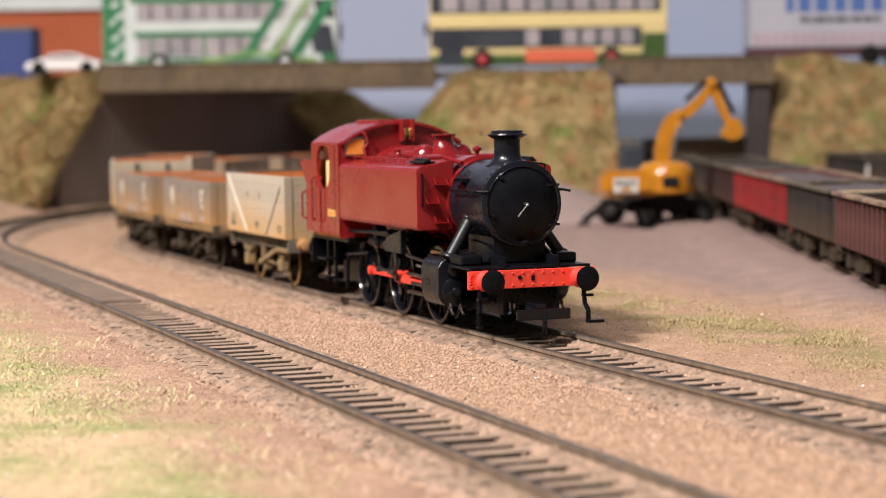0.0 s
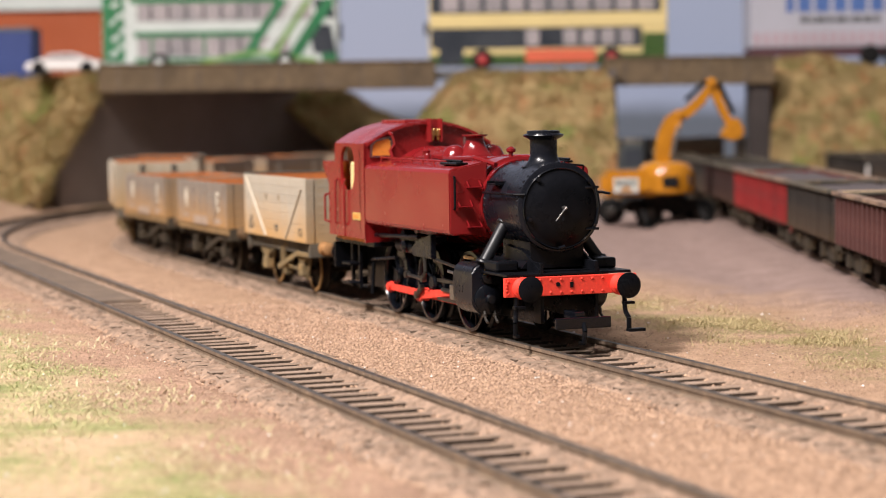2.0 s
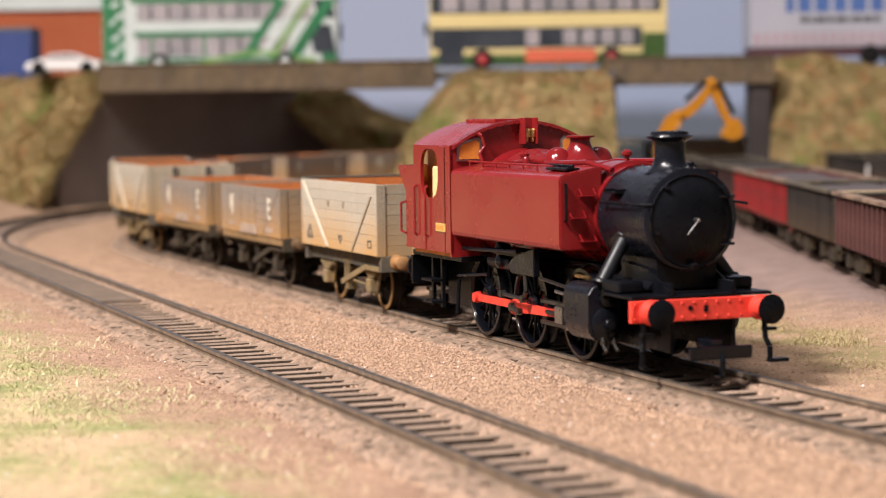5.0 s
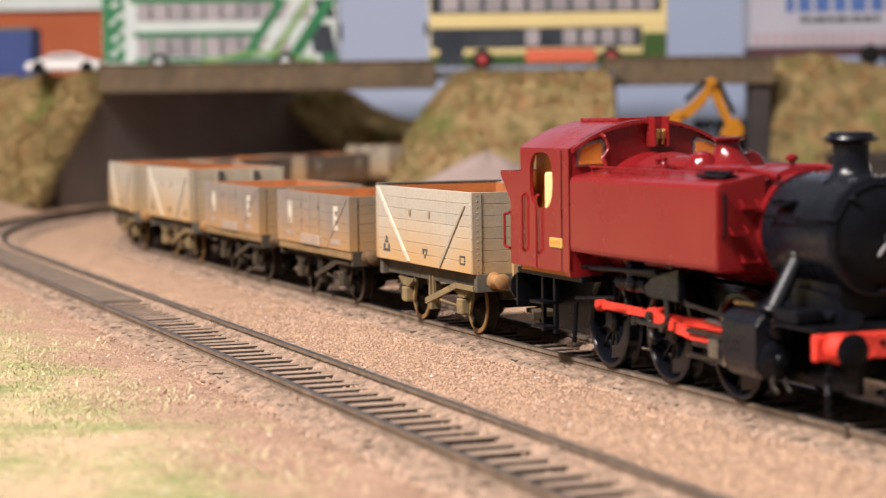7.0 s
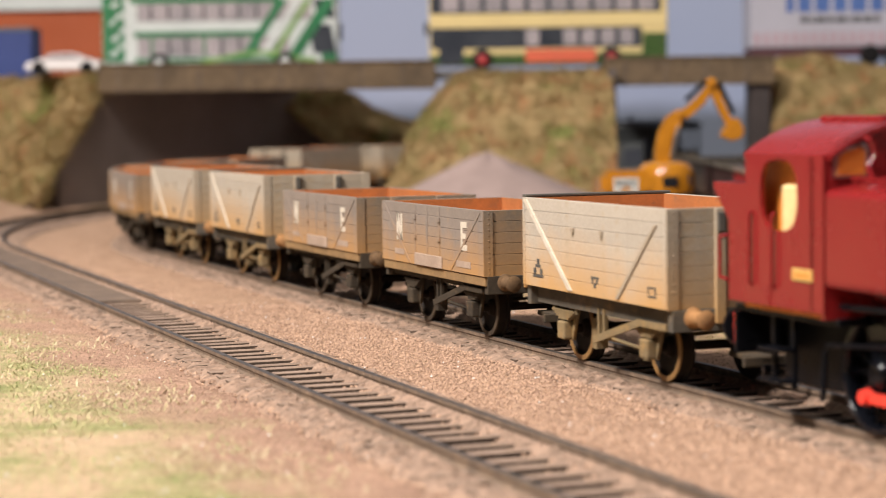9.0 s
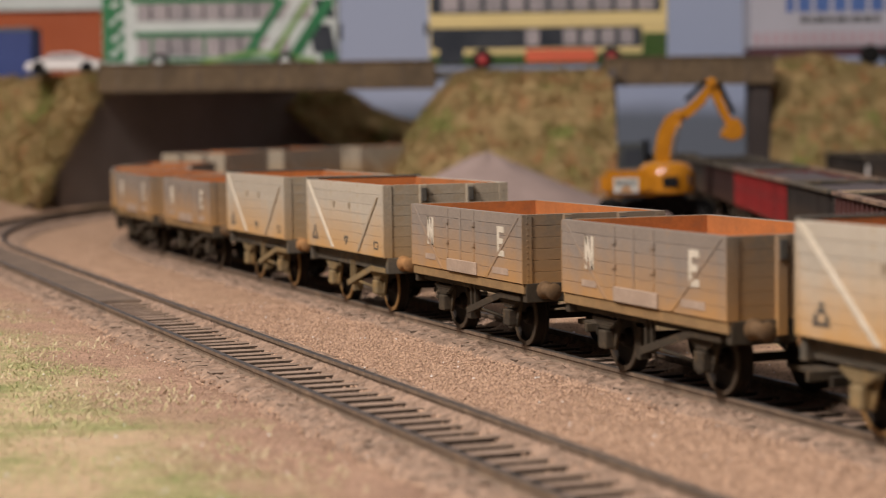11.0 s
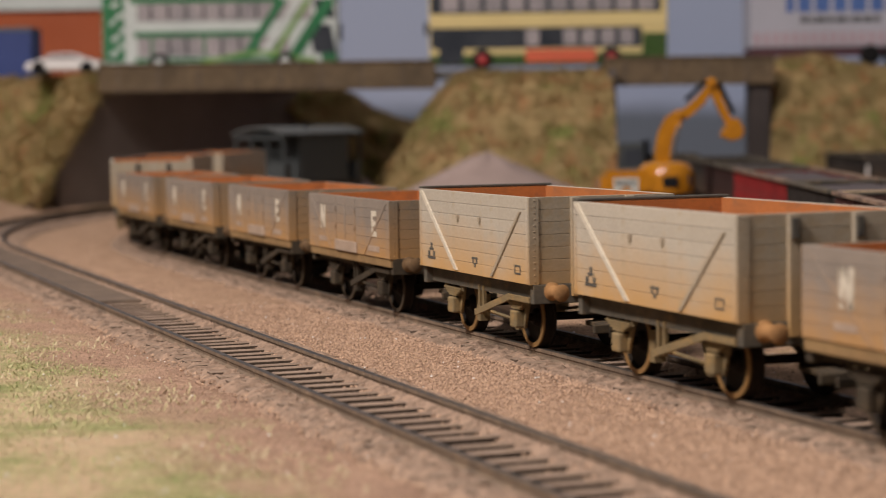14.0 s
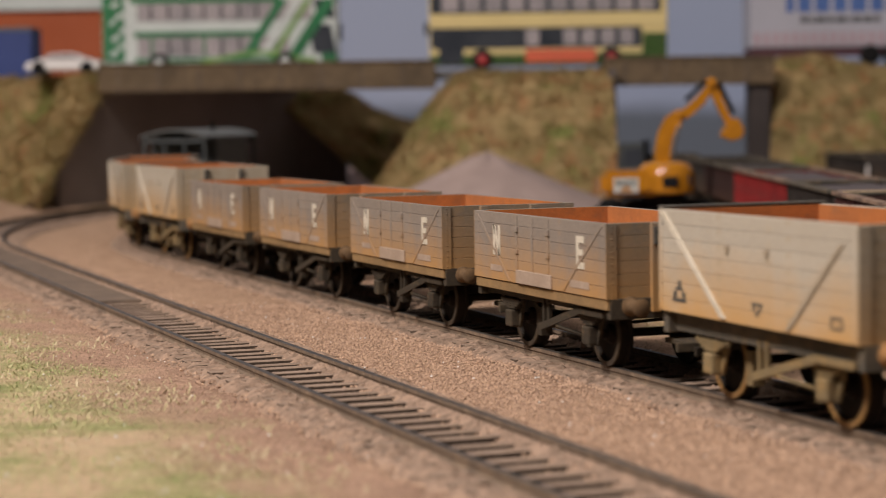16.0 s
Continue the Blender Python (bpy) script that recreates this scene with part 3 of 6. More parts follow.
def build_loco():
    loco = thing("tank_engine", "maroon pannier tank locomotive with black smokebox and red buffer beam", "model locomotive")
    # frames, footplate and front end
    bm = B()
    for s in (-1, 1):
        box(bm, -122, -6, s * 6.4 - 0.4, s * 6.4 + 0.4, 4.5, 17.5, 0.1)
    box(bm, -118, -9, -6, 6, 12.5, 15.5)
    box(bm, -112, -28, -5.2, 5.2, 8.5, 17)
    part("frame", bm, M_BLACK, loco)
    bm = B()
    box(bm, -30, -6, -14.6, 14.6, 14.7, 15.3, 0.15)
    for s in (-1, 1):
        prism(bm, [(-6.2, 15.3), (-6.2, 16.0), (-15, 19.6), (-26, 20.5), (-26, 15.3)], s * 6.6, s * 7.1)
        box(bm, -20.5, -12.5, s * 11.6 - 2.6, s * 11.6 + 2.6, 15.3, 17.6, 0.5)
    prism(bm, [(-8.4, 15.9), (-6.2, 18.5), (-6.4, 23), (6.4, 23), (6.2, 18.5), (8.4, 15.9)], -28, -12.5, "x")
    part("front_footplate", bm, M_BLACK, loco)
    beam = part("buffer_beam", box(B(), -6.1, -5.0, -15.4, 15.4, 10.5, 14.6, 0.15), M_BEAM, loco, "bright red riveted buffer beam")
    bm = B()
    for i in range(13):
        y = -14.6 + i * 29.2 / 12
        for z in (11.2, 13.9):
            rivet(bm, -5.0, y, z)
    for y in (-15, 15):
        for z in (11.9, 12.6, 13.3):
            rivet(bm, -5.0, y, z)
    part("rivet", bm, M_BEAM, beam)
    bm = B()
    cyl(bm, (-5.1, -3.2, 12.9), (-4.85, -3.2, 12.9), 0.5, n=10)
    box(bm, -5.05, -4.85, -0.4, 0.4, 12.1, 13.3)
    part("coupling_slot", bm, M_BLACK, beam)
    for s in (-1, 1):
        buf = part("buffer", lathe(B(), [(2.4, 0), (2.4, 0.6), (1.95, 0.9), (1.8, 3.2), (1.4, 3.4), (1.4, 4.2)], (-5.05, s * 11.4, 12.4), (1, 0, 0), 20), M_BEAM, loco, "red buffer stock", True)
        part("buffer_head", lathe(B(), [(1.2, 0), (2.72, 0.2), (2.8, 0.5), (2.2, 0.8), (0.2, 0.95)], (-1.0, s * 11.4, 12.4), (1, 0, 0), 26), M_BLACK, buf, "black round buffer head", True)
    # bent footsteps and pipes under the beam
    for s in (-1, 1):
        bm = B()
        bar(bm, [(-5.6, s * 12.6, 11), (-5.4, s * 12.8, 6.5), (-4.6, s * 13.3, 5.0), (-4.6, s * 13.3, 2.4)], 0.55)
        box(bm, -5.6, -3.6, s * 13.3 - (0.3 if s < 0 else 0.3), s * 13.3 + 3.6 * (1 if s > 0 else 0.2), 2.0, 2.7, 0.15)
        box(bm, -6.0, -4.2, s * 12.8 - 0.6, s * 12.8 + 1.8, 8.0, 8.6, 0.1)
        part("footstep", bm, M_BLACK, loco)
    bm = B()
    box(bm, -5, 1.0, -4.6, 4.6, 4.6, 5.6, 0.2)
    box(bm, 0.2, 1.2, -6.4, 6.4, 3.8, 6.2, 0.25)
    box(bm, -7, -0.5, -1.2, 1.2, 5.4, 7.2, 0.3)
    bar(bm, [(0.8, 0, 5), (1.6, 0, 3.2), (1.2, 0, 0.8), (-1, 0, 0.6)], 0.55)
    part("coupling", bm, M_SATIN, loco, "black plastic tension-lock coupling")
    # smokebox, door, chimney
    bm = B()
    lathe(bm, [(9.0, 0), (9.75, 0.4), (9.75, 20.6), (9.4, 20.8)], (-31.6, 0, 29.0), (1, 0, 0), 48)
    sb = part("smokebox", bm, M_SMOKE, loco, "satin black riveted smokebox", True)
    bm = B()
    for x in (-30.9, -12.0):
        for k in range(40):
            a = 2 * math.pi * k / 40
            rivet(bm, x, 9.7 * math.cos(a), 29 + 9.7 * math.sin(a), 0.34, (0, math.cos(a), math.sin(a)))
    part("rivet", bm, M_SMOKE, sb)
    bm = B()
    lathe(bm, [(8.7, 0), (8.7, 0.35), (8.1, 0.6), (7.4, 0.75), (6.9, 1.2), (4, 1.7), (0.2, 1.9)], (-10.9, 0, 28.8), (1, 0, 0), 48)
    door = part("smokebox_door", bm, M_BLACK, loco, "dished black smokebox door", True)
    bm = B()
    cyl(bm, (-9.0, 0, 29), (-7.7, 0, 29), 0.4, n=12)
    bar(bm, [(-7.7, 0.2, 29.2), (-7.6, -2.3, 26.3)], 0.13)
    part("door_handle", bm, M_STEEL, door, "bright steel door handle")
    bm = B()
    bar(bm, [(-9.6, 0.3, 29.2), (-9.2, 0, 26.2)], 0.25)
    for z in (24.2, 33.2):
        box(bm, -10.5, -9.9, 5.6, 8.9, z - 0.28, z + 0.28, 0.1)
    for y, z in ((-7.6, 26.7), (-5.5, 35.2), (6.4, 34.8)):
        cyl(bm, (-10.4, y, z), (-9.3, y, z), 0.5, n=8)
    bar(bm, [(-9.5, 7.9, 33.0), (-9.2, 8.6, 29), (-9.5, 8.0, 25.2)], 0.3)
    bar(bm, [(-9.5, 0.5, 20.6), (-9.5, -0.9, 20.3)], 0.35)
    lathe(bm, [(8.55, 0.3), (8.85, 0.3), (8.95, 0.55), (8.7, 0.75), (8.5, 0.6)], (-10.9, 0, 28.8), (1, 0, 0), 48, True)
    part("door_fitting", bm, M_SATIN, door, smooth=True)
    bm = B()
    bar(bm, [(-12, 2.2, 37.8), (-11.4, 2.2, 38.3), (-11.4, 6.0, 37.9), (-12, 6.0, 36.0)], 0.22)
    bar(bm, [(-28, -10.9, 32.0), (-11.6, -10.5, 32.0), (-10.2, -8.4, 32.0)], 0.28)
    bar(bm, [(-28, 10.9, 32.0), (-11.6, 10.5, 32.0), (-8.8, 10.9, 31.8)], 0.28)
    for s in (-1, 1):
        for x in (-27, -20, -13):
            cyl(bm, (x, s * 8.8, 31.8), (x, s * 10.8, 32.0), 0.32, n=8)
    part("handrail", bm, M_BLACK, sb)
    for s in (-1, 1):
        bm = B()
        box(bm, -27.0, -21.8, s * 9.2 - 1.3, s * 9.2 + 1.3, 33.7, 34.1, 0.12)
        for x in (-26.8, -22.2):
            box(bm, x, x + 0.3, s * 9.2 - 1.3, s * 9.2 + 1.3, 34.1, 34.6, 0.1)
        part("footstep", bm, M_BLACK, sb)
    for s in (-1, 1):
        bm = B()
        cyl(bm, (-22.5, s * 7.9, 25.6), (-21, s * 13.9, 16.6), 1.35, n=20)
        lathe(bm, [(1.8, 0), (1.8, 0.6), (1.4, 0.9)], (-22.5, s * 8.0, 25.5), (0.12, s * 0.55, -0.82), 18)
        lathe(bm, [(1.9, 0), (1.9, 0.4), (1.4, 0.9)], (-21, s * 13.9, 16.5), (-0.1, s * -0.5, 0.84), 18)
        part("steam_pipe", bm, M_PIPE, loco, "slanting black steam pipe", True)
    bm = B()
    lathe(bm, [(5.0, 0), (4.2, 0.6), (3.5, 1.3), (3.1, 2.2), (3.0, 3.0), (3.0, 5.9), (3.2, 6.1), (4.3, 6.65), (4.5, 6.9), (4.4, 7.1), (3.65, 7.35), (3.6, 7.9), (3.0, 8.0), (2.7, 6.6)], (-19.3, 0, 37.6), (0, 0, 1), 36)
    part("chimney", bm, M_SMOKE, loco, "tall black chimney with a lipped rim", True)
    # cylinders and valve gear
    for s in (-1, 1):
        bm = B()
        low = [(-13.2 - 3.2 * math.sin(radians(k * 15)), 9.0 - 3.6 * math.cos(radians(k * 15))) for k in range(7)]
        high = [(-14.3 - 2.1 * math.cos(radians(k * 15)), 14.4 + 2.1 * math.sin(radians(k * 15))) for k in range(7)]
        prof = [(-9.4, 5.4)] + low + high + [(-9.4, 16.5)]
        bm = B()
        prism(bm, prof if s < 0 else mirror_pts(prof), -33, -21.5, "x")
        bmesh.ops.bevel(bm, geom=[e for e in bm.edges if abs(e.verts[0].co.x - e.verts[1].co.x) < 0.01], offset=0.5, segments=3, affect="EDGES")
        cyc = part("cylinder", bm, M_SMOKE, loco, "rounded satin black cylinder casing", True)
        bm = B()
        lathe(bm, [(3.3, 0), (3.3, 0.6), (2.8, 1.0), (1.1, 1.3), (0.9, 2.4)], (-21.6, s * 12.6, 8.9), (1, 0, 0), 28)
        lathe(bm, [(1.8, 0), (1.8, 1.2), (1.2, 1.6)], (-21.6, s * 12.6, 14.0), (1, 0, 0), 18)
        for k in range(8):
            a = k * math.pi / 4
            rivet(bm, -21.0, s * 12.6 + 2.95 * math.cos(a), 8.9 + 2.95 * math.sin(a), 0.3)
        part("cylinder_cover", bm, M_SATIN, cyc, smooth=True)
        for x in (-29.2, -27.4):
            for z in (10.2, 11.4):
                bm = B()
                rivet(bm, x, s * 16.38, z, 0.25, (0, s, 0))
                part("bolt", bm, M_SATIN, cyc)
        for y in (11.4, 13.8):
            bm = B()
            bar(bm, [(-20.9, s * y, 6.4), (-20.2, s * y, 4.6), (-19.0, s * y, 3.9)], 0.32, 8)
            lathe(bm, [(0.5, 0), (0.5, 0.7)], (-20.6, s * y, 5.0), (0, 0, 1), 10)
            part("drain_cock", bm, M_OILY, cyc, "small steel drain cock", True)
        bm = B()
        cyl(bm, (-20.6, s * 13.6, 14.6), (-20.6, s * 13.6, 17.6), 0.28, n=8)
        lathe(bm, [(0.6, 0), (0.6, 0.5), (0.3, 0.9)], (-20.6, s * 13.6, 17.2), (0, 0, 1), 10)
        lathe(bm, [(0.7, 0), (0.5, 0.8)], (-20.6, s * 13.6, 14.4), (0, 0, 1), 10)
        bar(bm, [(-33.5, s * 13.4, 17.4), (-27, s * 13.4, 17.3)], 0.4)
        part("oil_pipe", bm, M_BRASS, cyc, "tarnished brass oil pipe", True)
        bm = B()
        prism(bm, [(-66, 17.6), (-62.5, 19.6), (-52, 21.6), (-52, 15.8), (-64.5, 15.9)], s * 13.2, s * 14.6)
        bmesh.ops.bevel(bm, geom=list(bm.edges), offset=0.2, segments=2, affect="EDGES")
        part("valve_bracket", bm, M_SMOKE, loco, "black riveted bracket plate")
        bm = B()
        bar(bm, [(-57.5, s * 14.2, 15.9), (-57.0, s * 14.2, 12.5), (-58.6, s * 14.2, 10.8)], 0.5, 8)
        bar(bm, [(-70.5, s * 14.0, 11.0), (-58.6, s * 14.2, 10.8)], 0.42, 8)
        lathe(bm, [(0.8, -0.6), (0.8, 0.6)], (-70.5, s * 14.0, 11.0), (0, 1, 0), 12)
        lathe(bm, [(0.8, -0.6), (0.8, 0.6)], (-58.6, s * 14.2, 10.8), (0, 1, 0), 12)
        part("expansion_link", bm, M_OILY, loco, "bare steel valve gear link", True)
        bm = B()
        bar(bm, [(-36.4, s * 14.0, 14.6), (-36.0, s * 14.0, 9.0), (-36.6, s * 13.8, 6.4)], 0.5, 8)
        bar(bm, [(-42.5, s * 13.9, 13.6), (-36.4, s * 14.0, 13.4)], 0.35, 8)
        part("combination_lever", bm, M_STEEL, loco, "bright steel lever", True)
        for z in (17.8, 20.4):
            bm = B()
            lathe(bm, [(1.5, -1.2), (1.7, 0), (1.5, 1.4), (0.5, 1.9)], (-72.5, s * 12.8, z), (0, s, 0), 16)
            part("lubricator", bm, M_SATIN, loco, smooth=True)
        bm = B()
        box(bm, -52, -33, s * 12.6 - 0.6, s * 12.6 + 0.6, 10.6, 11.3)
        box(bm, -52, -33, s * 12.6 - 0.6, s * 12.6 + 0.6, 6.3, 7.0)
        cyl(bm, (-50, s * 12.6, 8.8), (-33, s * 12.6, 8.8), 0.5, n=8)
        bar(bm, [(-52, s * 13.2, 15.6), (-33, s * 13.0, 14.2)], 0.4)
        part("slide_bar", bm, M_OILY, loco, "oily steel slide bars")
        bm = B()
        box(bm, -74, -56, s * 9, s * 14.5, 19.4, 20.6) if s > 0 else box(bm, -74, -56, s * 14.5, s * 9, 19.4, 20.6)
        cyl(bm, (-80, s * 12, 17.6), (-68, s * 12, 17.6), 1.7, n=14)
        bar(bm, [(-92, s * 14.5, 19.5), (-60, s * 14.8, 20.6)], 0.5)
        bar(bm, [(-98, s * 13.5, 13.0), (-80, s * 13.5, 14.5)], 0.35)
        bar(bm, [(-100, s * 12.5, 12.0), (-100, s * 13, 4.0)], 0.5)
        part("pipework", bm, M_BLACK, loco)
    # side tanks either side of the boiler
    for s in (-1, 1):
        prof = [(-8.2, 22.3), (-16.2, 22.3), (-16.9, 22.7), (-17.1, 23.4), (-17.1, 36.2), (-16.8, 36.9), (-16.2, 37.2), (-9.2, 38.6), (-7.8, 38.6)]
        bm = B()
        prism(bm, prof if s < 0 else mirror_pts(prof), -92.6, -33.0, "x")
        bmesh.ops.bevel(bm, geom=[e for e in bm.edges if abs(e.verts[0].co.x - e.verts[1].co.x) < 0.01], offset=0.3, segments=2, affect="EDGES")
        tk = part("side_tank", bm, M_RED, loco, "slab-sided maroon pannier tank")
        for z, y in ((24.0, 11.4), (28.6, 13.6), (32.9, 11.4)):
            bm = B()
            box(bm, -33, -31.2, s * y - 1.6, s * y + 1.6, z, z + 0.28, 0.08)
            for k in (-1, 1):
                bar(bm, [(-32.9, s * y + k * 1.5, z + 1.5), (-31.4, s * y + k * 1.5, z + 0.2)], 0.18, 6)
            part("tank_step", bm, M_GLOSS, tk)
        bm = B()
        bar(bm, [(-91, s * 13.4, 38.9), (-44, s * 13.4, 38.7)], 0.22)
        for k in range(7):
            cyl(bm, (-90 + k * 7.5, s * 13.4, 37.4), (-90 + k * 7.5, s * 13.4, 38.9), 0.2, n=6)
        part("grab_rail", bm, M_RED, tk)
        bm = B()
        bar(bm, [(-32.8, s * 16.0, 35.4), (-32.3, s * 16.0, 35.2), (-32.3, s * 16.0, 28.4), (-32.8, s * 16.0, 28.2)], 0.3)
        part("end_rail", bm, M_BLACK, tk, "black vertical grab rail", True)
        bm = B()
        box(bm, -46, -35.5, s * 12.9 - 1.5, s * 12.9 + 1.5, 37.9, 38.5, 0.25)
        bar(bm, [(-46.5, s * 13.2, 38.9), (-35, s * 13.2, 38.8)], 0.3)
        part("filler_lid", bm, M_BLACK, tk)
    bm = B()
    lathe(bm, [(10.2, 0), (10.4, 0.3), (10.4, 53), (9.9, 57), (9.9, 61.5)], (-93, 0, 29.2), (1, 0, 0), 44)
    boiler = part("boiler", bm, M_GLOSS, loco, "maroon boiler barrel with bands", True)
    bm = B()
    for x in (-80, -70, -56, -44, -35.5):
        lathe(bm, [(10.45, 0), (10.6, 0.1), (10.6, 0.8), (10.45, 0.9)], (x, 0, 29.2), (1, 0, 0), 44)
    part("boiler_band", bm, M_GLOSS, boiler, smooth=True)
    bm = B()
    lathe(bm, [(6.0, -0.4), (5.0, 0.7), (3.8, 1.7), (2.8, 3.0), (2.2, 4.3), (2.1, 5.1), (2.3, 5.4), (3.1, 5.6), (3.1, 5.95), (1.7, 6.0)], (-60.5, 0, 38.6), (0, 0, 1), 32)
    part("safety_valve_cover", bm, M_GLOSS, loco, "flared maroon safety valve cover", True)
    bm = B()
    lathe(bm, [(10.0, 0), (12.3, 0.5), (12.7, 1.4), (12.7, 2.6), (12.4, 3.0), (12.4, 8.4), (12.7, 8.7), (12.7, 9.6), (12.4, 10), (12.2, 17), (11.6, 20.5), (10.8, 22.6), (9.8, 23)], (-92.5, 0, 28.9), (1, 0, 0), 44)
    part("firebox", bm, M_GLOSS, loco, "glossy maroon firebox casing", True)
    for k in (-1, 1):
        bm = B()
        lathe(bm, [(4.2, 0), (3.5, 1.6), (2.9, 3.0), (2.3, 4.0), (1.5, 4.7), (0.2, 5.0)], (-61.5, k * 4.3, 37.2), (-0.06, k * 0.22, 1), 24)
        part("clack_box", bm, M_GLOSS, loco, "rounded maroon top feed casing", True)
    bm = B()
    bar(bm, [(-91.8, -10.6, 45.0), (-90.6, -10.2, 44.4), (-90.4, -9.6, 42.2), (-90.6, -10.8, 40.6), (-89.6, -10.6, 38.8)], 0.42, 10)
    bar(bm, [(-84, -9.4, 38.9), (-72, -9.8, 39.0), (-67, -9.6, 39.3)], 0.45, 10)
    lathe(bm, [(0.8, 0), (0.8, 1.0), (0.5, 1.4), (0.7, 2.0), (0.2, 2.5)], (-67, -9.6, 38.8), (0, 0, 1), 12)
    part("cab_front_pipe", bm, M_GLOSS, loco, smooth=True)
    bm = B()
    bar(bm, [(-84, -4, 39.4), (-72, -6, 39.0), (-60, -8, 38.9), (-40, -8, 39.4), (-31, -6.6, 38.0)], 0.55)
    bar(bm, [(-84, 4, 39.4), (-72, 6, 39.0), (-40, 8, 39.4), (-30, 6.6, 38.2)], 0.55)
    lathe(bm, [(0.5, 0), (0.5, 1.2), (1.1, 1.6), (1.1, 2.2), (0.3, 2.7)], (-38, 0, 39.2), (0, 0, 1), 12)
    lathe(bm, [(0.7, 0), (0.7, 1.6), (0.9, 2.0), (0.3, 2.8)], (-71, -8.6, 38.6), (0, 0, 1), 10)
    part("boiler_pipe", bm, M_GLOSS, boiler, smooth=True)
    # cab
    roof = arc(0, 19.9, 28.0, 53.6, 126.4, 16)       # (y, z) along the roof's curve
    side_z = roof[0][1]
    cab = part("cab_front", prism(B(), [(-17, 17.5), (-17, side_z), *reversed(roof[1:-1]), (17, side_z), (17, 17.5)], -93.6, -92.8, "x"), M_RED, loco)
    for s in (-1, 1):
        bm = B()
        a, b = (s * 17.2, s * 16.4) if s > 0 else (s * 17.2, s * 16.4)
        ring = []
        for k in range(24):
            t = 2 * math.pi * k / 24
            ex = 5.7 * math.copysign(abs(math.cos(t)) ** 0.6, math.cos(t))
            ez = 5.6 * math.copysign(abs(math.sin(t)) ** 0.8, math.sin(t))
            ring.append((-106.2 + ex, 36.0 + ez))
        outer = []
        for k in range(24):
            t = 2 * math.pi * k / 24
            c, q = math.cos(t), math.sin(t)
            w = min(10.4 / abs(c) if abs(c) > 1e-6 else 99, (6.4 if q > 0 else 17.6) / abs(q) if abs(q) > 1e-6 else 99)
            outer.append((-106.2 + c * w, 36.0 + q * w))
        vs = {}
        for d in (a, b):
            vs[d] = ([bm.verts.new((x, d, z)) for x, z in ring], [bm.verts.new((x, d, z)) for x, z in outer])
        for k in range(24):
            j = (k + 1) % 24
            for d in (a, b):
                bm.faces.new((vs[d][0][k], vs[d][0][j], vs[d][1][j], vs[d][1][k]))
            bm.faces.new((vs[a][0][k], vs[a][0][j], vs[b][0][j], vs[b][0][k]))
            bm.faces.new((vs[a][1][k], vs[a][1][j], vs[b][1][j], vs[b][1][k]))
        box(bm, -96.4, -92.8, min(a, b), max(a, b), 18.4, 42.4)
        sd = part("cab_side", bm, M_RED, loco, "maroon cab side with a tall rounded opening")
        bm = B()
        for x in (-114.4, -107.2):
            bar(bm, [(x, s * 17.3, 33.2), (x, s * 17.9, 32.6), (x, s * 17.9, 22.0), (x, s * 17.3, 21.4)], 0.3)
        bar(bm, [(-122.5, s * 17.2, 29), (-124.5, s * 17.6, 28.6), (-124.5, s * 17.6, 22), (-122.5, s * 17.2, 21.6)], 0.3)
        part("grab_rail", bm, M_RED, sd)
        bm = B()
        box(bm, -111.6, -108.6, s * 17.3 - 0.12, s * 17.3 + 0.12, 18.4, 30.4, 0.08)
        part("door_edge", bm, M_RED, sd)
        bm = B()
        box(bm, -101.6, -95.8, s * 17.3 - 0.2, s * 17.3 + 0.2, 23.0, 24.9, 0.12)
        pl = part("number_plate", bm, M_PLATE, loco, "small yellow brass number plate")
        bm = B()
        for k in range(4):
            box(bm, -100.9 + k * 1.25, -100.2 + k * 1.25, s * 17.52 - 0.06, s * 17.52 + 0.06, 23.5, 24.4)
        part("plate_figure", bm, M_ORANGE, pl)
        bm = B()
        win = [(15.6, 38.9), (15.4, 42.0), (14.2, 43.2), (10.4, 44.2), (9.6, 43.4), (9.6, 38.9)]
        prism(bm, [(s * y, z) for y, z in win], -92.9, -92.4, "x")
        fw = part("front_window", bm, M_STEEL, loco, "small metal-framed cab window")
        part("pane", prism(B(), [(s * (12.6 + (y - 12.6) * 0.8), 41.3 + (z - 41.3) * 0.8) for y, z in win], -92.5, -92.25, "x"), M_ORANGE, fw)
    bm = B()
    pts = [(y, z) for y, z in roof] + [(y, z - 0.8) for y, z in reversed(roof)]
    prism(bm, pts, -118, -91.6, "x")
    rf = part("cab_roof", bm, M_RED, loco, "curved maroon cab roof", True)
    bm = B()
    for k in range(1, 16):
        y, z = roof[k]
        rivet(bm, -91.6, y * 0.985, z - 0.5, 0.25)
    box(bm, -114, -96, -5, 5, 47.4, 48.25, 0.2)
    part("roof_rib", bm, M_RED, rf)
    bm = B()
    box(bm, -91.7, -88.8, -0.6, -0.3, 42.6, 48.4)
    box(bm, -91.7, -88.8, 2.3, 2.6, 42.6, 48.4)
    box(bm, -92.4, -91.5, -0.6, 2.6, 42.6, 48.4)
    wb = part("whistle_shield", bm, M_RED, loco)
    bm = B()
    for y in (0.3, 1.7):
        lathe(bm, [(0.4, 0), (0.4, 1.0), (0.75, 1.1), (0.75, 2.6), (0.5, 3.0)], (-90, y, 43.0), (0, 0, 1), 10)
    part("whistle", bm, M_BRASS, wb, "pair of brass whistles")
    bm = B()
    box(bm, -118, -94, -16.3, 16.3, 17.5, 18.6)
    box(bm, -118.5, -117.8, -16.3, 16.3, 17.5, 37.5)
    part("cab_floor", bm, M_ORANGE, loco)
    bm = B()
    box(bm, -97, -94, -14, 14, 18.6, 40)
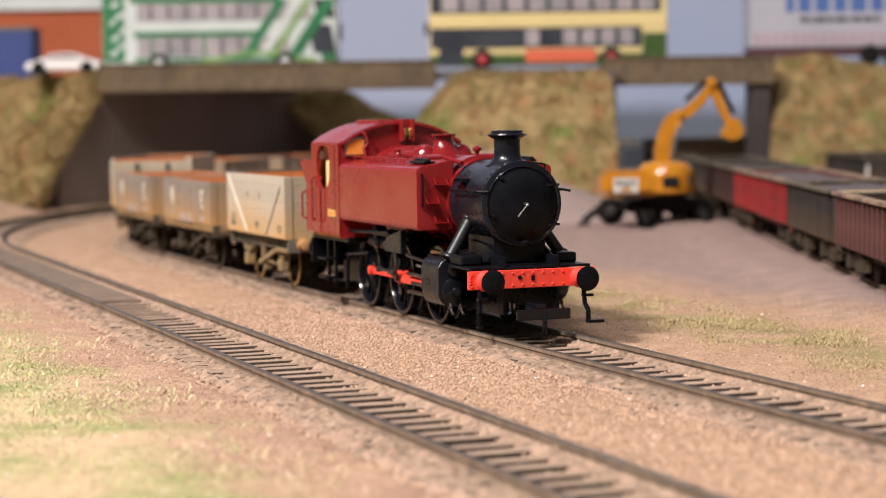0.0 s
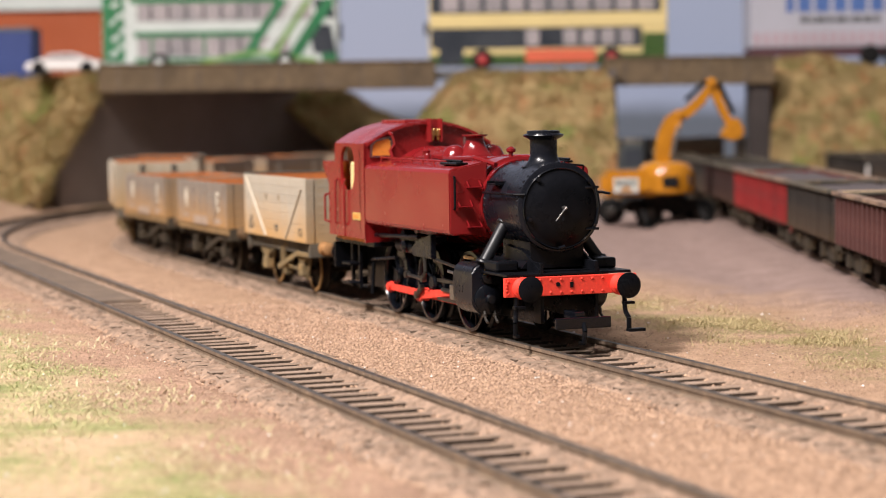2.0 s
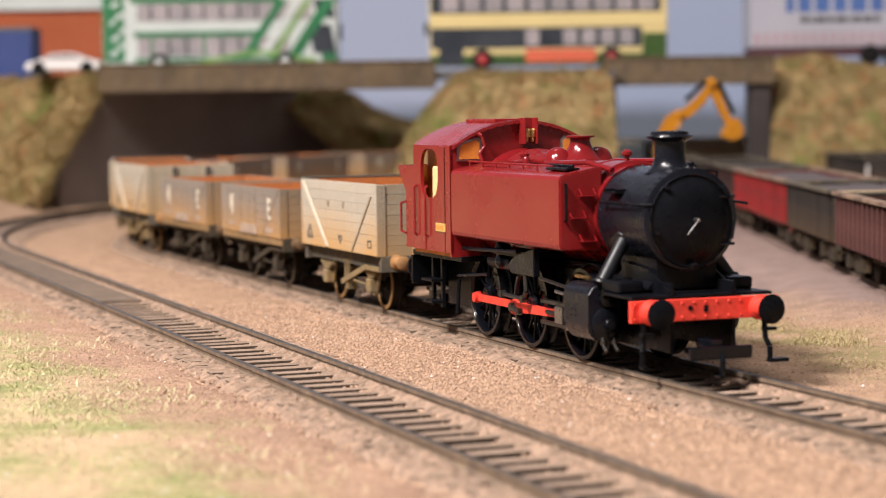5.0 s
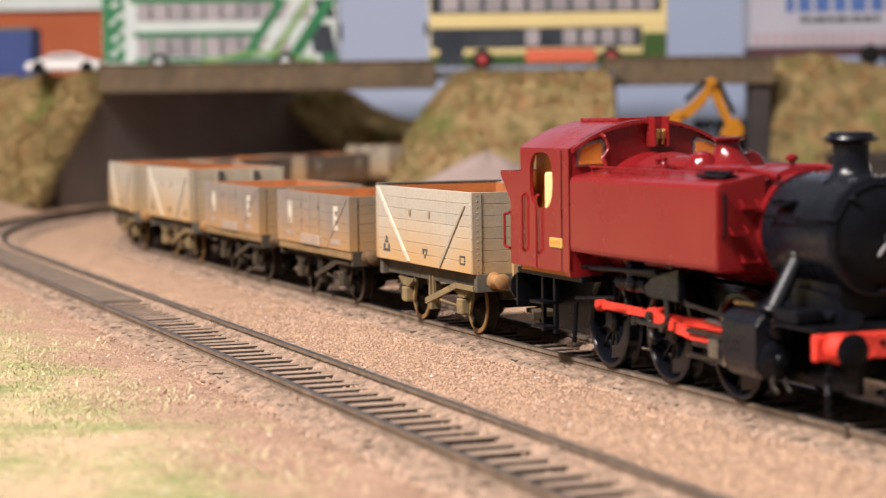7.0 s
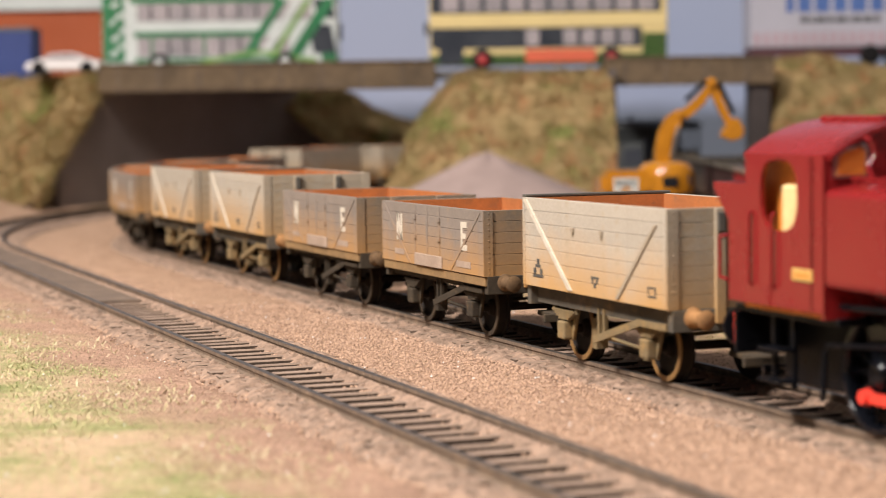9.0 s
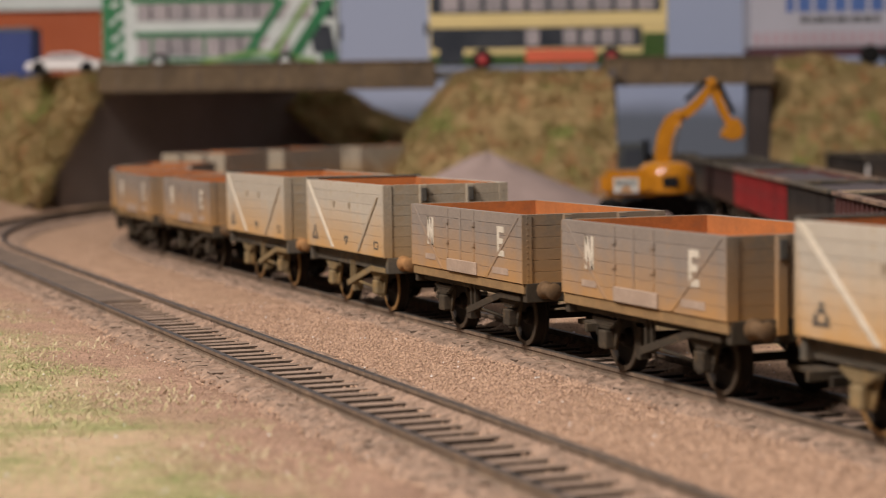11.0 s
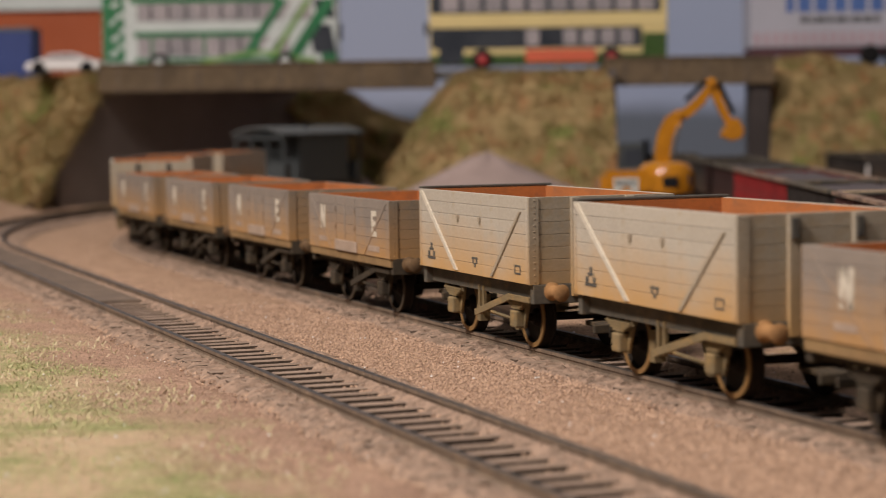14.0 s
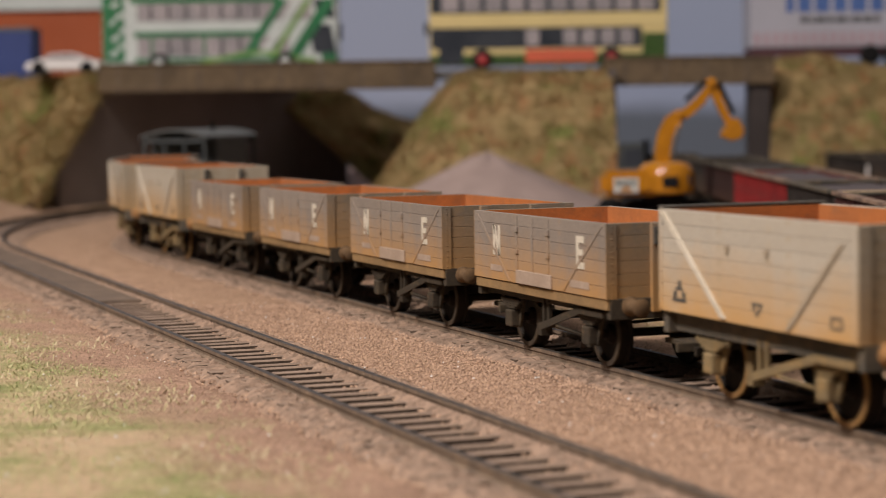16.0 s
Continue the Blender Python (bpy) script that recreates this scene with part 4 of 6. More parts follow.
    for s in (-1, 1):
        box(bm, -117, -97, s * 13.2 - 0.3, s * 13.2 + 0.3, 18.7, 43)
    part("backhead", bm, M_ORANGE, loco, "orange-lit boiler backhead in the cab")
    for s in (-1, 1):
        part("cab_seat", box(B(), -107.0, -101.0, s * 15.0 - 1.2, s * 15.0 + 1.2, 19, 37.6, 0.5), M_CREAM, loco, "cream painted cab fitting")
    # bunker
    bm = B()
    for s in (-1, 1):
        prism(bm, [(-116.6, 18.4), (-116.6, 37.6), (-127.5, 37.6), (-127.5, 36.6), (-122.4, 31.5), (-122.4, 18.4)], s * 17.1, s * 16.3)
    prism(bm, [(-121.6, 18.4), (-121.6, 31.8), (-126.7, 37.0), (-126.7, 37.6), (-127.5, 37.6), (-127.5, 36.6), (-122.4, 31.5), (-122.4, 18.4)], -16.3, 16.3)
    part("bunker", bm, M_RED, loco, "maroon coal bunker flared at the top")
    bm = B()
    box(bm, -121.8, -118, -16.2, 16.2, 30, 34.8)
    part("coal", bm, M_BLACK, loco)
    bm = B()
    box(bm, -124, -92, -15, 15, 16.4, 17.6, 0.2)
    for s in (-1, 1):
        for z in (6, 11):
            box(bm, -114, -107, s * 15 - 1.6, s * 15 + 1.6, z, z + 0.6, 0.1)
        box(bm, -114, -113, s * 13.6 - 0.4, s * 13.6 + 0.4, 5, 17)
        box(bm, -108, -107, s * 13.6 - 0.4, s * 13.6 + 0.4, 5, 17)
    part("cab_step", bm, M_BLACK, loco)
    part("rear_beam", box(B(), -124.4, -123.6, -15.2, 15.2, 10.9, 16.2, 0.15), M_BEAM, loco)
    part("rear_plate", box(B(), -123.5, -122.6, -15.6, 15.6, 9.5, 16.3, 0.1), M_BLACK, loco)
    for s in (-1, 1):
        part("buffer", lathe(B(), [(2.2, 0), (1.9, 3.2), (1.5, 4.0), (3.2, 4.3), (3.2, 4.9)], (-124.4, s * 11.4, 13.1), (-1, 0, 0), 18), M_BLACK, loco, smooth=True)
    bm = B()
    box(bm, -131, -122, -4, 4, 4.6, 5.6, 0.2)
    box(bm, -131.5, -130.4, -6, 6, 3.8, 6.0, 0.2)
    part("coupling", bm, M_SATIN, loco)
    # wheels and rods
    moving = {"wheels": [loco_wheel(loco, x) for x in WHEEL_X], "rods": [], "mains": [], "heads": []}
    for s in (-1, 1):
        bm = B()
        prism(bm, [(-26.8, -0.75), (-25.7, -1.35), (-24.6, -0.75), (-1.4, -0.75), (0, -1.6), (1.4, -0.75), (24.6, -0.75), (25.7, -1.35), (26.8, -0.75), (26.8, 0.75), (25.7, 1.35), (24.6, 0.75), (1.4, 0.75), (0, 1.6), (-1.4, 0.75), (-24.6, 0.75), (-25.7, 1.35), (-26.8, 0.75)], s * 9.9, s * 10.9)
        for x in (-25.7, 0, 25.7):
            cyl(bm, (x, s * 10.5, 0), (x, s * 11.5, 0), 1.1, n=12)
        moving["rods"].append(part("coupling_rod", bm, M_BEAM, loco, "bright red coupling rod"))
        bm = B()
        prism(bm, [(-1.6, -1.3), (0, -1.7), (1.6, -1.0), (24.5, -0.7), (26.4, -0.9), (26.4, 0.9), (24.5, 0.7), (1.6, 1.0), (0, 1.7), (-1.6, 1.3)], s * 11.6, s * 12.5)
        moving["mains"].append(part("connecting_rod", bm, M_BEAM, loco, "bright red connecting rod"))
        bm = B()
        box(bm, -1.8, 1.8, s * 12.6 - 0.9, s * 12.6 + 0.9, -1.7, 1.7, 0.2)
        moving["heads"].append(part("crosshead", bm, M_STEEL, loco))
    return loco, moving


# ---- open wagons (origin at the middle of the wagon, rail level) ----
def wagon_wheelset(w, x, rim):
    ax = part("wheelset", cyl(B(), (0, -11.5, 0), (0, 11.5, 0), 0.9, n=10), M_WHEEL, w, at=(x, 0, 6.3))
    for s in (-1, 1):
        bm = B()
        lathe(bm, [(0.9, 0.4), (5.0, 0.7), (6.7, 0.0), (6.9, 0.5), (6.35, 0.8), (6.25, 2.6), (5.4, 2.7), (5.0, 1.9), (2.0, 1.6), (1.6, 2.6), (0.6, 2.8)], (0, s * 7.2, 0), (0, s, 0), 32)
        part("wheel", bm, M_WHEEL, ax, smooth=True)
        bm = B()
        lathe(bm, [(5.35, 2.55), (6.3, 2.45), (6.3, 2.8), (5.35, 2.85)], (0, s * 7.2, 0), (0, s, 0), 32, True)
        part("tyre_rim", bm, rim, ax, "rust-coloured tyre edge" if rim is M_TYRE else "", True)
    return ax


def letter(bm, pts_list, x, z, h, y, s):
    """Strokes given in a unit cell, set upright on a wagon's side."""
    for pts in pts_list:
        prism(bm, [(x + (u * h * 0.62) * (1 if s < 0 else -1), z + v * h) for u, v in pts], y, y + s * 0.12)


LETTER_N = [[(0, 0), (0.28, 0), (0.28, 1), (0, 1)], [(0.72, 0), (1, 0), (1, 1), (0.72, 1)], [(0, 1), (0.3, 1), (1, 0), (0.7, 0)]]
LETTER_E = [[(0, 0), (0.28, 0), (0.28, 1), (0, 1)], [(0.28, 0), (0.95, 0), (0.95, 0.2), (0.28, 0.2)], [(0.28, 0.41), (0.8, 0.41), (0.8, 0.6), (0.28, 0.6)], [(0.28, 0.8), (0.95, 0.8), (0.95, 1), (0.28, 1)]]


def underframe(w, hl, mat_f, wheel_x, buffer_z=12.9, plank=False):
    bm = B()
    for s in (-1, 1):
        box(bm, -hl, hl, s * 13.4 - 0.6, s * 13.4 + 0.6, 10.8, 14.3, 0.12)
    for x in (-hl + 0.6, hl - 0.6):
        box(bm, x - 0.9, x + 0.9, -15.6, 15.6, 10.4, 14.4, 0.15)
    box(bm, -hl, hl, -3.5, 3.5, 10.8, 13.8)
    box(bm, -4, 4, -13, 13, 11, 14)
    part("chassis", bm, M_SOLE if mat_f is M_FRAME else mat_f, w)
    for s in (-1, 1):
        for x in (-wheel_x, wheel_x):
            bm = B()
            prism(bm, [(x - 4.6, 11.4), (x - 1.8, 4.2), (x + 1.8, 4.2), (x + 4.6, 11.4), (x + 3.2, 11.4), (x + 1.4, 6), (x - 1.4, 6), (x - 3.2, 11.4)], s * 12.0, s * 12.6)
            box(bm, x - 1.7, x + 1.7, s * 13.3 - 1.2, s * 13.3 + 1.2, 4.4, 8.0, 0.35)
            for k, half in enumerate((5.4, 4.4, 3.4, 2.2)):
                box(bm, x - half, x + half, s * 13.2 - 0.7, s * 13.2 + 0.7, 9.8 - 0.5 * k, 10.25 - 0.5 * k)
            for k in (-1, 1):
                cyl(bm, (x + k * 5.2, s * 13.2, 9.6), (x + k * 5.2, s * 13.2, 11.2), 0.5, n=8)
            part("axle_guard", bm, mat_f, w)
        bm = B()
        box(bm, -1.6, -0.8, s * 13.9 - 0.35, s * 13.9 + 0.35, 5.6, 12)
        box(bm, 0.8, 1.6, s * 13.9 - 0.35, s * 13.9 + 0.35, 5.6, 12)
        cyl(bm, (0, s * 12.8, 6.4), (0, s * 14.6, 6.4), 0.8, n=10)
        a, b = Vector((-2, s * 14.7, 5.9)), Vector((18, s * 15.2, 11.0))
        d = (b - a).normalized()
        up = Vector((-d.z, 0, d.x)) * 0.7
        prism(bm, [(a.x - up.x, a.z - up.z), (b.x - up.x, b.z - up.z), (b.x + up.x, b.z + up.z), (a.x + up.x, a.z + up.z)], s * 14.5, s * 15.0)
        box(bm, 17.6, 29, s * 14.8 - 0.35, s * 14.8 + 0.35, 10.3, 11.5, 0.1)
        part("brake_lever", bm, mat_f, w)
        bm = B()
        for k in (-1, 1):
            x = k * (wheel_x - 7.4)
            prism(bm, [(x - 1.0, 3.0), (x + 1.0, 3.0), (x + 1.3, 9.0), (x - 1.3, 9.0)], s * 8.0, s * 10.4)
            bar(bm, [(x, s * 9.2, 4.6), (0, s * 12.6, 6.4)], 0.4, 6)
        part("brake_shoe", bm, mat_f, w)
        for k in (-1, 1):
            bm = B()
            lathe(bm, [(1.9, 0), (1.9, 0.5), (1.4, 0.9), (1.25, 3.4), (0.8, 3.6), (0.8, 4.4), (1.75, 4.7), (1.8, 5.0), (1.4, 5.3), (0.2, 5.4)], (k * hl, s * 11.4, buffer_z), (k, 0, 0), 20)
            part("buffer", bm, M_BUFFER if mat_f is M_FRAME else M_BUFFER_D, w, smooth=True)
    for k in (-1, 1):
        bm = B()
        box(bm, min(k * (hl - 4), k * (hl + 8)), max(k * (hl - 4), k * (hl + 8)), -2.2, 2.2, 5.2, 6.2, 0.2)
        box(bm, min(k * (hl + 7), k * (hl + 8)), max(k * (hl + 7), k * (hl + 8)), -5.6, 5.6, 4.6, 6.4, 0.2)
        part("coupling", bm, M_FRAME_D, w)
    for x in (-wheel_x, wheel_x):
        wagon_wheelset(w, x, M_TYRE if mat_f is M_FRAME else M_TYRE_D)


def planked_body(w, hl, hw, z0, z1, n, material, ends):
    """Sides and ends of separate planks round a rusty inside."""
    h = (z1 - z0) / n
    side = mesh_of("side_plank", box(B(), -hl, hl, -0.6, 0.6, 0.025, h - 0.025, 0.07), material)
    end = mesh_of("end_plank", box(B(), -0.6, 0.6, -hw + 1.25, hw - 1.25, 0.025, h - 0.025, 0.07), ends)
    for i in range(n):
        for s in (-1, 1):
            part("side_plank", side, None, w, at=(0, s * (hw - 0.6), z0 + i * h))
            part("end_plank", end, None, w, at=(s * (hl - 0.6), 0, z0 + i * h))
    bm = B()
    t = 1.9
    box(bm, -hl + t - 0.65, hl - t + 0.65, -hw + t - 0.65, hw - t + 0.65, z0 + 0.2, z0 + 1.4)
    for s in (-1, 1):
        box(bm, -hl + 1.25, hl - 1.25, s * (hw - 1.5) - 0.22, s * (hw - 1.5) + 0.22, z0 + 1, z1 - 0.12)
        box(bm, s * (hl - 1.5) - 0.22, s * (hl - 1.5) + 0.22, -hw + 1.7, hw - 1.7, z0 + 1, z1 - 0.12)
    part("inside_lining", bm, M_INNER, w, "rust-orange inside")
    for sx in (-1, 1):
        bm = B()
        for sy in (-1, 1):
            box(bm, sx * (hl + 0.12) - 0.14, sx * (hl + 0.12) + 0.14, sy * (hw - 1.1) - 1.1, sy * (hw - 1.1) + 1.1, z0, z1 - 0.1)
            for i in range(2 * n):
                rivet(bm, sx * (hl + 0.24), sy * (hw - 1.2), z0 + (i + 0.5) * h / 2, 0.2, (sx, 0, 0))
        for y in (-6.2, 6.2):
            box(bm, sx * (hl + 0.45) - 0.5, sx * (hl + 0.45) + 0.5, y - 0.95, y + 0.95, z0 - 2.6, z1 - 0.15, 0.12)
        part("end_ironwork", bm, ends, w)
        for y in (-6.2, 6.2):
            part("stanchion_cap", box(B(), min(sx * (hl + 0.9), sx * (hl + 1.4)), max(sx * (hl + 0.9), sx * (hl + 1.4)), y - 0.7, y + 0.7, z1 - 4.2, z1 - 0.8, 0.15), M_INK, w, "dark iron strap end")


def build_coal_wagon(label):
    w = thing("coal_wagon", label, "model wagon", "wagons of the train")
    hl, hw, z0, z1 = 32.25, 16.5, 14.4, 32.3
    planked_body(w, hl, hw, z0, z1, 7, M_GREY, M_ENDS)
    underframe(w, hl, M_FRAME, 18.5)
    for s in (-1, 1):
        f = 1 if s < 0 else -1
        y = s * hw
        bm = B()
        prism(bm, [(f * -31.6, 31.9), (f * -29.9, 31.9), (f * -8.0, 14.9), (f * -9.7, 14.9)], y, y + s * 0.3)
        part("white_stripe", bm, M_WHITE, w, "white diagonal stripe")
        bm = B()
        prism(bm, [(f * 28.6, 29.2), (f * 27.6, 29.2), (f * 11.6, 14.9), (f * 12.8, 14.9)], y, y + s * 0.3)
        for x in (-7.4, 5.6):
            box(bm, f * x - 0.6, f * x + 0.6, min(y, y + s * 0.35), max(y, y + s * 0.35), 26.3, 27.1)
            box(bm, f * x - 0.28, f * x + 0.28, min(y, y + s * 0.35), max(y, y + s * 0.35), 25.6, 26.3)
        part("side_strap", bm, M_STRAP, w)
        for marks in (((-24.6, 16.4, 5.0, 0.55), (-26.2, 17.1, 1.2, 1.1), (-23.0, 17.1, 1.2, 1.1), (-24.6, 18.4, 2.6, 0.55), (-24.5, 19.0, 1.1, 1.1)), ((1.4, 17.0, 0.7, 0.9), (3.4, 17.0, 0.7, 0.9), (2.4, 16.2, 0.9, 0.9), (2.4, 17.9, 3.4, 0.45)), ((26.4, 16.2, 3.2, 0.35), (25.0, 16.6, 0.4, 1.2), (27.8, 16.6, 0.4, 1.2), (26.4, 17.8, 3.2, 0.35))):
            bm = B()
            for x, z, a, b in marks:
                box(bm, f * x - a / 2, f * x + a / 2, min(y, y + s * 0.1), max(y, y + s * 0.1), z, z + b)
            part("stencil", bm, M_INK, w, "black stencilled panel mark")
        for x in (-hl + 0.7, hl - 0.7):
            bm = B()
            box(bm, x - 0.45, x + 0.45, min(y, y + s * 0.12), max(y, y + s * 0.12), z0 + 0.3, z1 - 0.3)
            for i in range(9):
                rivet(bm, x, y + s * 0.1, z0 + 1 + i * 2.0, 0.22, (0, s, 0))
            part("corner_plate", bm, M_GREY, w)
    part("end_rail", box(B(), -hl - 0.4, -hl + 1.5, -hw, hw, z1, z1 + 0.55, 0.15), M_INK, w, "black rail across the end")
    return w


def build_ne_wagon(label):
    w = thing("goods_wagon", label, "model wagon", "wagons of the train")
    hl, hw, z0, z1 = 33.3, 16.4, 14.3, 28.6
    planked_body(w, hl, hw, z0, z1, 6, M_NE, M_NE_END)
    underframe(w, hl, M_FRAME_D, 19.5)
    for s in (-1, 1):
        f = 1 if s < 0 else -1
        y = s * hw
        part("sole_plank", box(B(), -hl, hl, s * (hw - 1.2) - 0.9, s * (hw - 1.2) + 0.9, 12.2, 14.2, 0.15), M_SILL, w)
        bm = B()
        letter(bm, LETTER_N, f * -22.4, 19.6, 6.3, y, s)
        part("letter", bm, M_WHITE, w, "faded white letter N")
        bm = B()
        letter(bm, LETTER_E, f * 20.2, 19.4, 6.3, y, s)
        part("letter", bm, M_WHITE, w, "faded white letter E")
        for x0, x1, z, h in ((-24, -17.4, 16.2, 1.3), (17.2, 26.0, 15.6, 1.4)):
            part("chalk_panel", box(B(), min(f * x0, f * x1), max(f * x0, f * x1), min(y, y + s * 0.1), max(y, y + s * 0.1), z, z + h), M_PINK, w, "pale chalked panel")
        bm = B()
        box(bm, min(f * -9.5, f * 8.4), max(f * -9.5, f * 8.4), min(y, y + s * 0.4), max(y, y + s * 0.4), 14.4, 17.2, 0.15)
        part("door_board", bm, M_PINK, w, "pinkish grey door board")
        bm = B()
        for x in (-9.6, -1.6, 6.4):
            box(bm, f * x - 0.5, f * x + 0.5, min(y, y + s * 0.14), max(y, y + s * 0.14), 17.3, z1 - 0.3)
        for x in (-9.6, 6.4):
            box(bm, f * x - 0.9, f * x + 0.9, min(y, y + s * 0.4), max(y, y + s * 0.4), 25.0, 26.0)
            box(bm, f * x - 0.9, f * x + 0.9, min(y, y + s * 0.4), max(y, y + s * 0.4), 20.5, 21.3)
        prism(bm, [(f * 32, 28.0), (f * 31, 28.0), (f * 13.0, 14.6), (f * 14.2, 14.6)], y, y + s * 0.14)
        prism(bm, [(f * -32, 28.0), (f * -31, 28.0), (f * -13.0, 14.6), (f * -14.2, 14.6)], y, y + s * 0.14)
        part("door_strap", bm, M_NE, w)
    return w


def build_brake_van():
    w = thing("brake_van", "dark grey goods brake van with a curved grey roof", "model wagon")
    hl = 42.0
    underframe(w, hl, M_FRAME_D, 22)
    board = mesh_of("side_board", box(B(), 0.1, 52 / 12 - 0.1, -0.5, 0.5, 14, 40, 0.08), M_VAN)
    for i in range(12):
        for s in (-1, 1):
            part("side_board", board, None, w, at=(-26 + i * 52 / 12, s * 15.6, 0))
    for x in (-26, 26):
        part("end_wall", box(B(), x - 0.6, x + 0.6, -15, 15, 14, 40), M_VAN, w)
    for k in (-1, 1):
        bm = B()
        box(bm, k * 41 - 0.5, k * 41 + 0.5, -15.5, 15.5, 14, 24.5, 0.1)
        for y in (-15, -5, 5, 15):
            box(bm, k * 41 - 0.6, k * 41 + 0.6, y - 0.6, y + 0.6, 14, 40)
        for s in (-1, 1):
            box(bm, min(k * 34, k * 41), max(k * 34, k * 41), s * 15.3 - 0.4, s * 15.3 + 0.4, 14, 24.5, 0.1)
        box(bm, k * 41 - 0.6, k * 41 + 0.6, -15.5, 15.5, 38, 40)
        part("veranda", bm, M_VAN, w)
        bm = B()
        for y in (-8, 8):
            box(bm, k * 26.7 - 0.3, k * 26.7 + 0.3, y - 2.6, y + 2.6, 28, 35)
        part("window", bm, M_GLASS, w)
    part("floor", box(B(), -hl, hl, -15.6, 15.6, 12.8, 14, 0.1), M_VAN, w)
    top = arc(0, 3.0, 41.5, 66, 114, 12)
    bm = B()
    prism(bm, top + [(y, z - 1.0) for y, z in reversed(top)], -hl - 1, hl + 1, "x")
    roof = part("roof", bm, M_ROOF, w, "weathered grey curved roof", True)
    part("stove_pipe", cyl(B(), (6, 8, 42), (6, 8, 47.5), 1.1, n=12), M_BLACK, roof)
    for s in (-1, 1):
        part("footboard", box(B(), -30, 30, s * 15.8 - 1.4, s * 15.8 + 1.4, 5.6, 6.3, 0.1), M_FRAME_D, w)
    return w


LOCO, GEAR = build_loco()
COAL = "light grey seven-plank wagon, dusty brown, white diagonal stripe"
GOODS = "weathered grey planked wagon lettered N E, rusty inside"
kinds = "C G G C C G G G G C C C".split()
first = {"C": build_coal_wagon(COAL), "G": build_ne_wagon(GOODS)}
TRAIN = []
used = set()
for k in kinds:
    TRAIN.append((first[k] if k not in used else copy_thing(first[k], Matrix()), 32.25 if k == "C" else 33.3))
    used.add(k)
VAN = build_brake_van()
TRAIN.append((VAN, 42.0))


# ---- the yard: stored wagons, digger, gravel ----
def build_box_wagon(body, rib, label, x, y, rz, load, hl=61.0):
    w = thing("mineral_wagon", label, "model wagon", "wagons stored in the yard", place(x, y, RAIL, rz))
    hw, z0, z1 = 15.4, 9.0, 24.0
    count = int(hl * 0.27) + 1
    bm = B()
    for s in (-1, 1):
        box(bm, -hl, hl, s * hw - 0.5, s * hw + 0.5, z0, z1, 0.1)
        box(bm, s * hl - 0.5, s * hl + 0.5, -hw + 0.5, hw - 0.5, z0, z1, 0.1)
    box(bm, -hl + 0.5, hl - 0.5, -hw + 0.5, hw - 0.5, z0 + 0.5, z0 + 2)
    part("body", bm, body, w)
    ribm = mesh_of("rib", box(B(), -0.8, 0.8, -0.65, 0.65, z0 + 0.5, z1 - 0.6, 0.15), rib)
    for i in range(count):
        for s in (-1, 1):
            part("rib", ribm, None, w, at=(-hl + 2 + i * (2 * hl - 4) / (count - 1), s * (hw + 1.1), 0))
    bm = B()
    for s in (-1, 1):
        box(bm, -hl - 0.8, hl + 0.8, s * (hw + 0.9) - 1.6, s * (hw + 0.9) + 1.6, z1, z1 + 1.1, 0.15)
    part("top_rim", bm, M_RIM if body is not M_BROWN else M_SOLE, w, "worn top rim")
    for s in (-1, 1):
        part("end_rim", box(B(), s * hl - 0.9, s * hl + 0.9, -hw + 1.1, hw - 1.1, z1, z1 + 0.8, 0.15), M_ENDRIM if hl < 50 and s > 0 else M_SOLE, w, "worn end rim")
        part("end_handle", box(B(), s * (hl + 1.0) - 0.4, s * (hl + 1.0) + 0.4, -15.2, -14.0, 14.5, 20.5, 0.2), M_CHIP, w, "white end handle")
    bm = B()
    gx, gy = 30, 10
    rng = random.Random(int(y))
    grid = [[bm.verts.new((-hl + 0.6 + (2 * hl - 1.2) * i / gx, -hw + 0.6 + (2 * hw - 1.2) * j / gy, load + 1.2 * noise.noise((i * 0.5, j * 0.5, y)) + rng.uniform(-0.2, 0.2))) for j in range(gy + 1)] for i in range(gx + 1)]
    for i in range(gx):
        for j in range(gy):
            bm.faces.new((grid[i][j], grid[i + 1][j], grid[i + 1][j + 1], grid[i][j + 1]))
    part("load", bm, M_LOAD, w, "dark ash load", True)
    bm = B()
    box(bm, -hl, hl, -12, 12, 6.5, 9)
    for s in (-1, 1):
        box(bm, s * hl - 0.8, s * hl + 0.8, -15, 15, 6.5, 11, 0.1)
        for y2 in (-11.4, 11.4):
            lathe(bm, [(1.6, 0), (1.4, 3), (2.8, 3.3), (2.8, 3.9)], (s * hl, y2, 9.4), (s, 0, 0), 14)
    part("chassis", bm, M_BRIGHTM if body is M_BRIGHTM else M_FRAME_D, w)
    for bx in (19 - hl, hl - 19):
        for s in (-1, 1):
            bm = B()
            prism(bm, [(bx - 15, 3.4), (bx - 15, 7.5), (bx + 15, 7.5), (bx + 15, 3.4), (bx + 8, 3.4), (bx + 4, 2.4), (bx - 4, 2.4), (bx - 8, 3.4)], s * 12.2, s * 13.4)
            for k in (-11, 11):
                box(bm, bx + k - 1.8, bx + k + 1.8, s * 13.8 - 0.9, s * 13.8 + 0.9, 3, 7.4, 0.2)
            bg = part("bogie_frame", bm, M_FRAME_D, w)
        for k in (-11, 11):
            bm = B()
            for s in (-1, 1):
                lathe(bm, [(1, 0), (5.9, 0), (6.0, 0.6), (5.4, 0.9), (5.3, 2.6), (1, 2.8)], (bx + k, s * 7.4, 5.3), (0, s, 0), 24)
            part("wheelset", bm, M_WHEEL, bg, smooth=True)
    return w


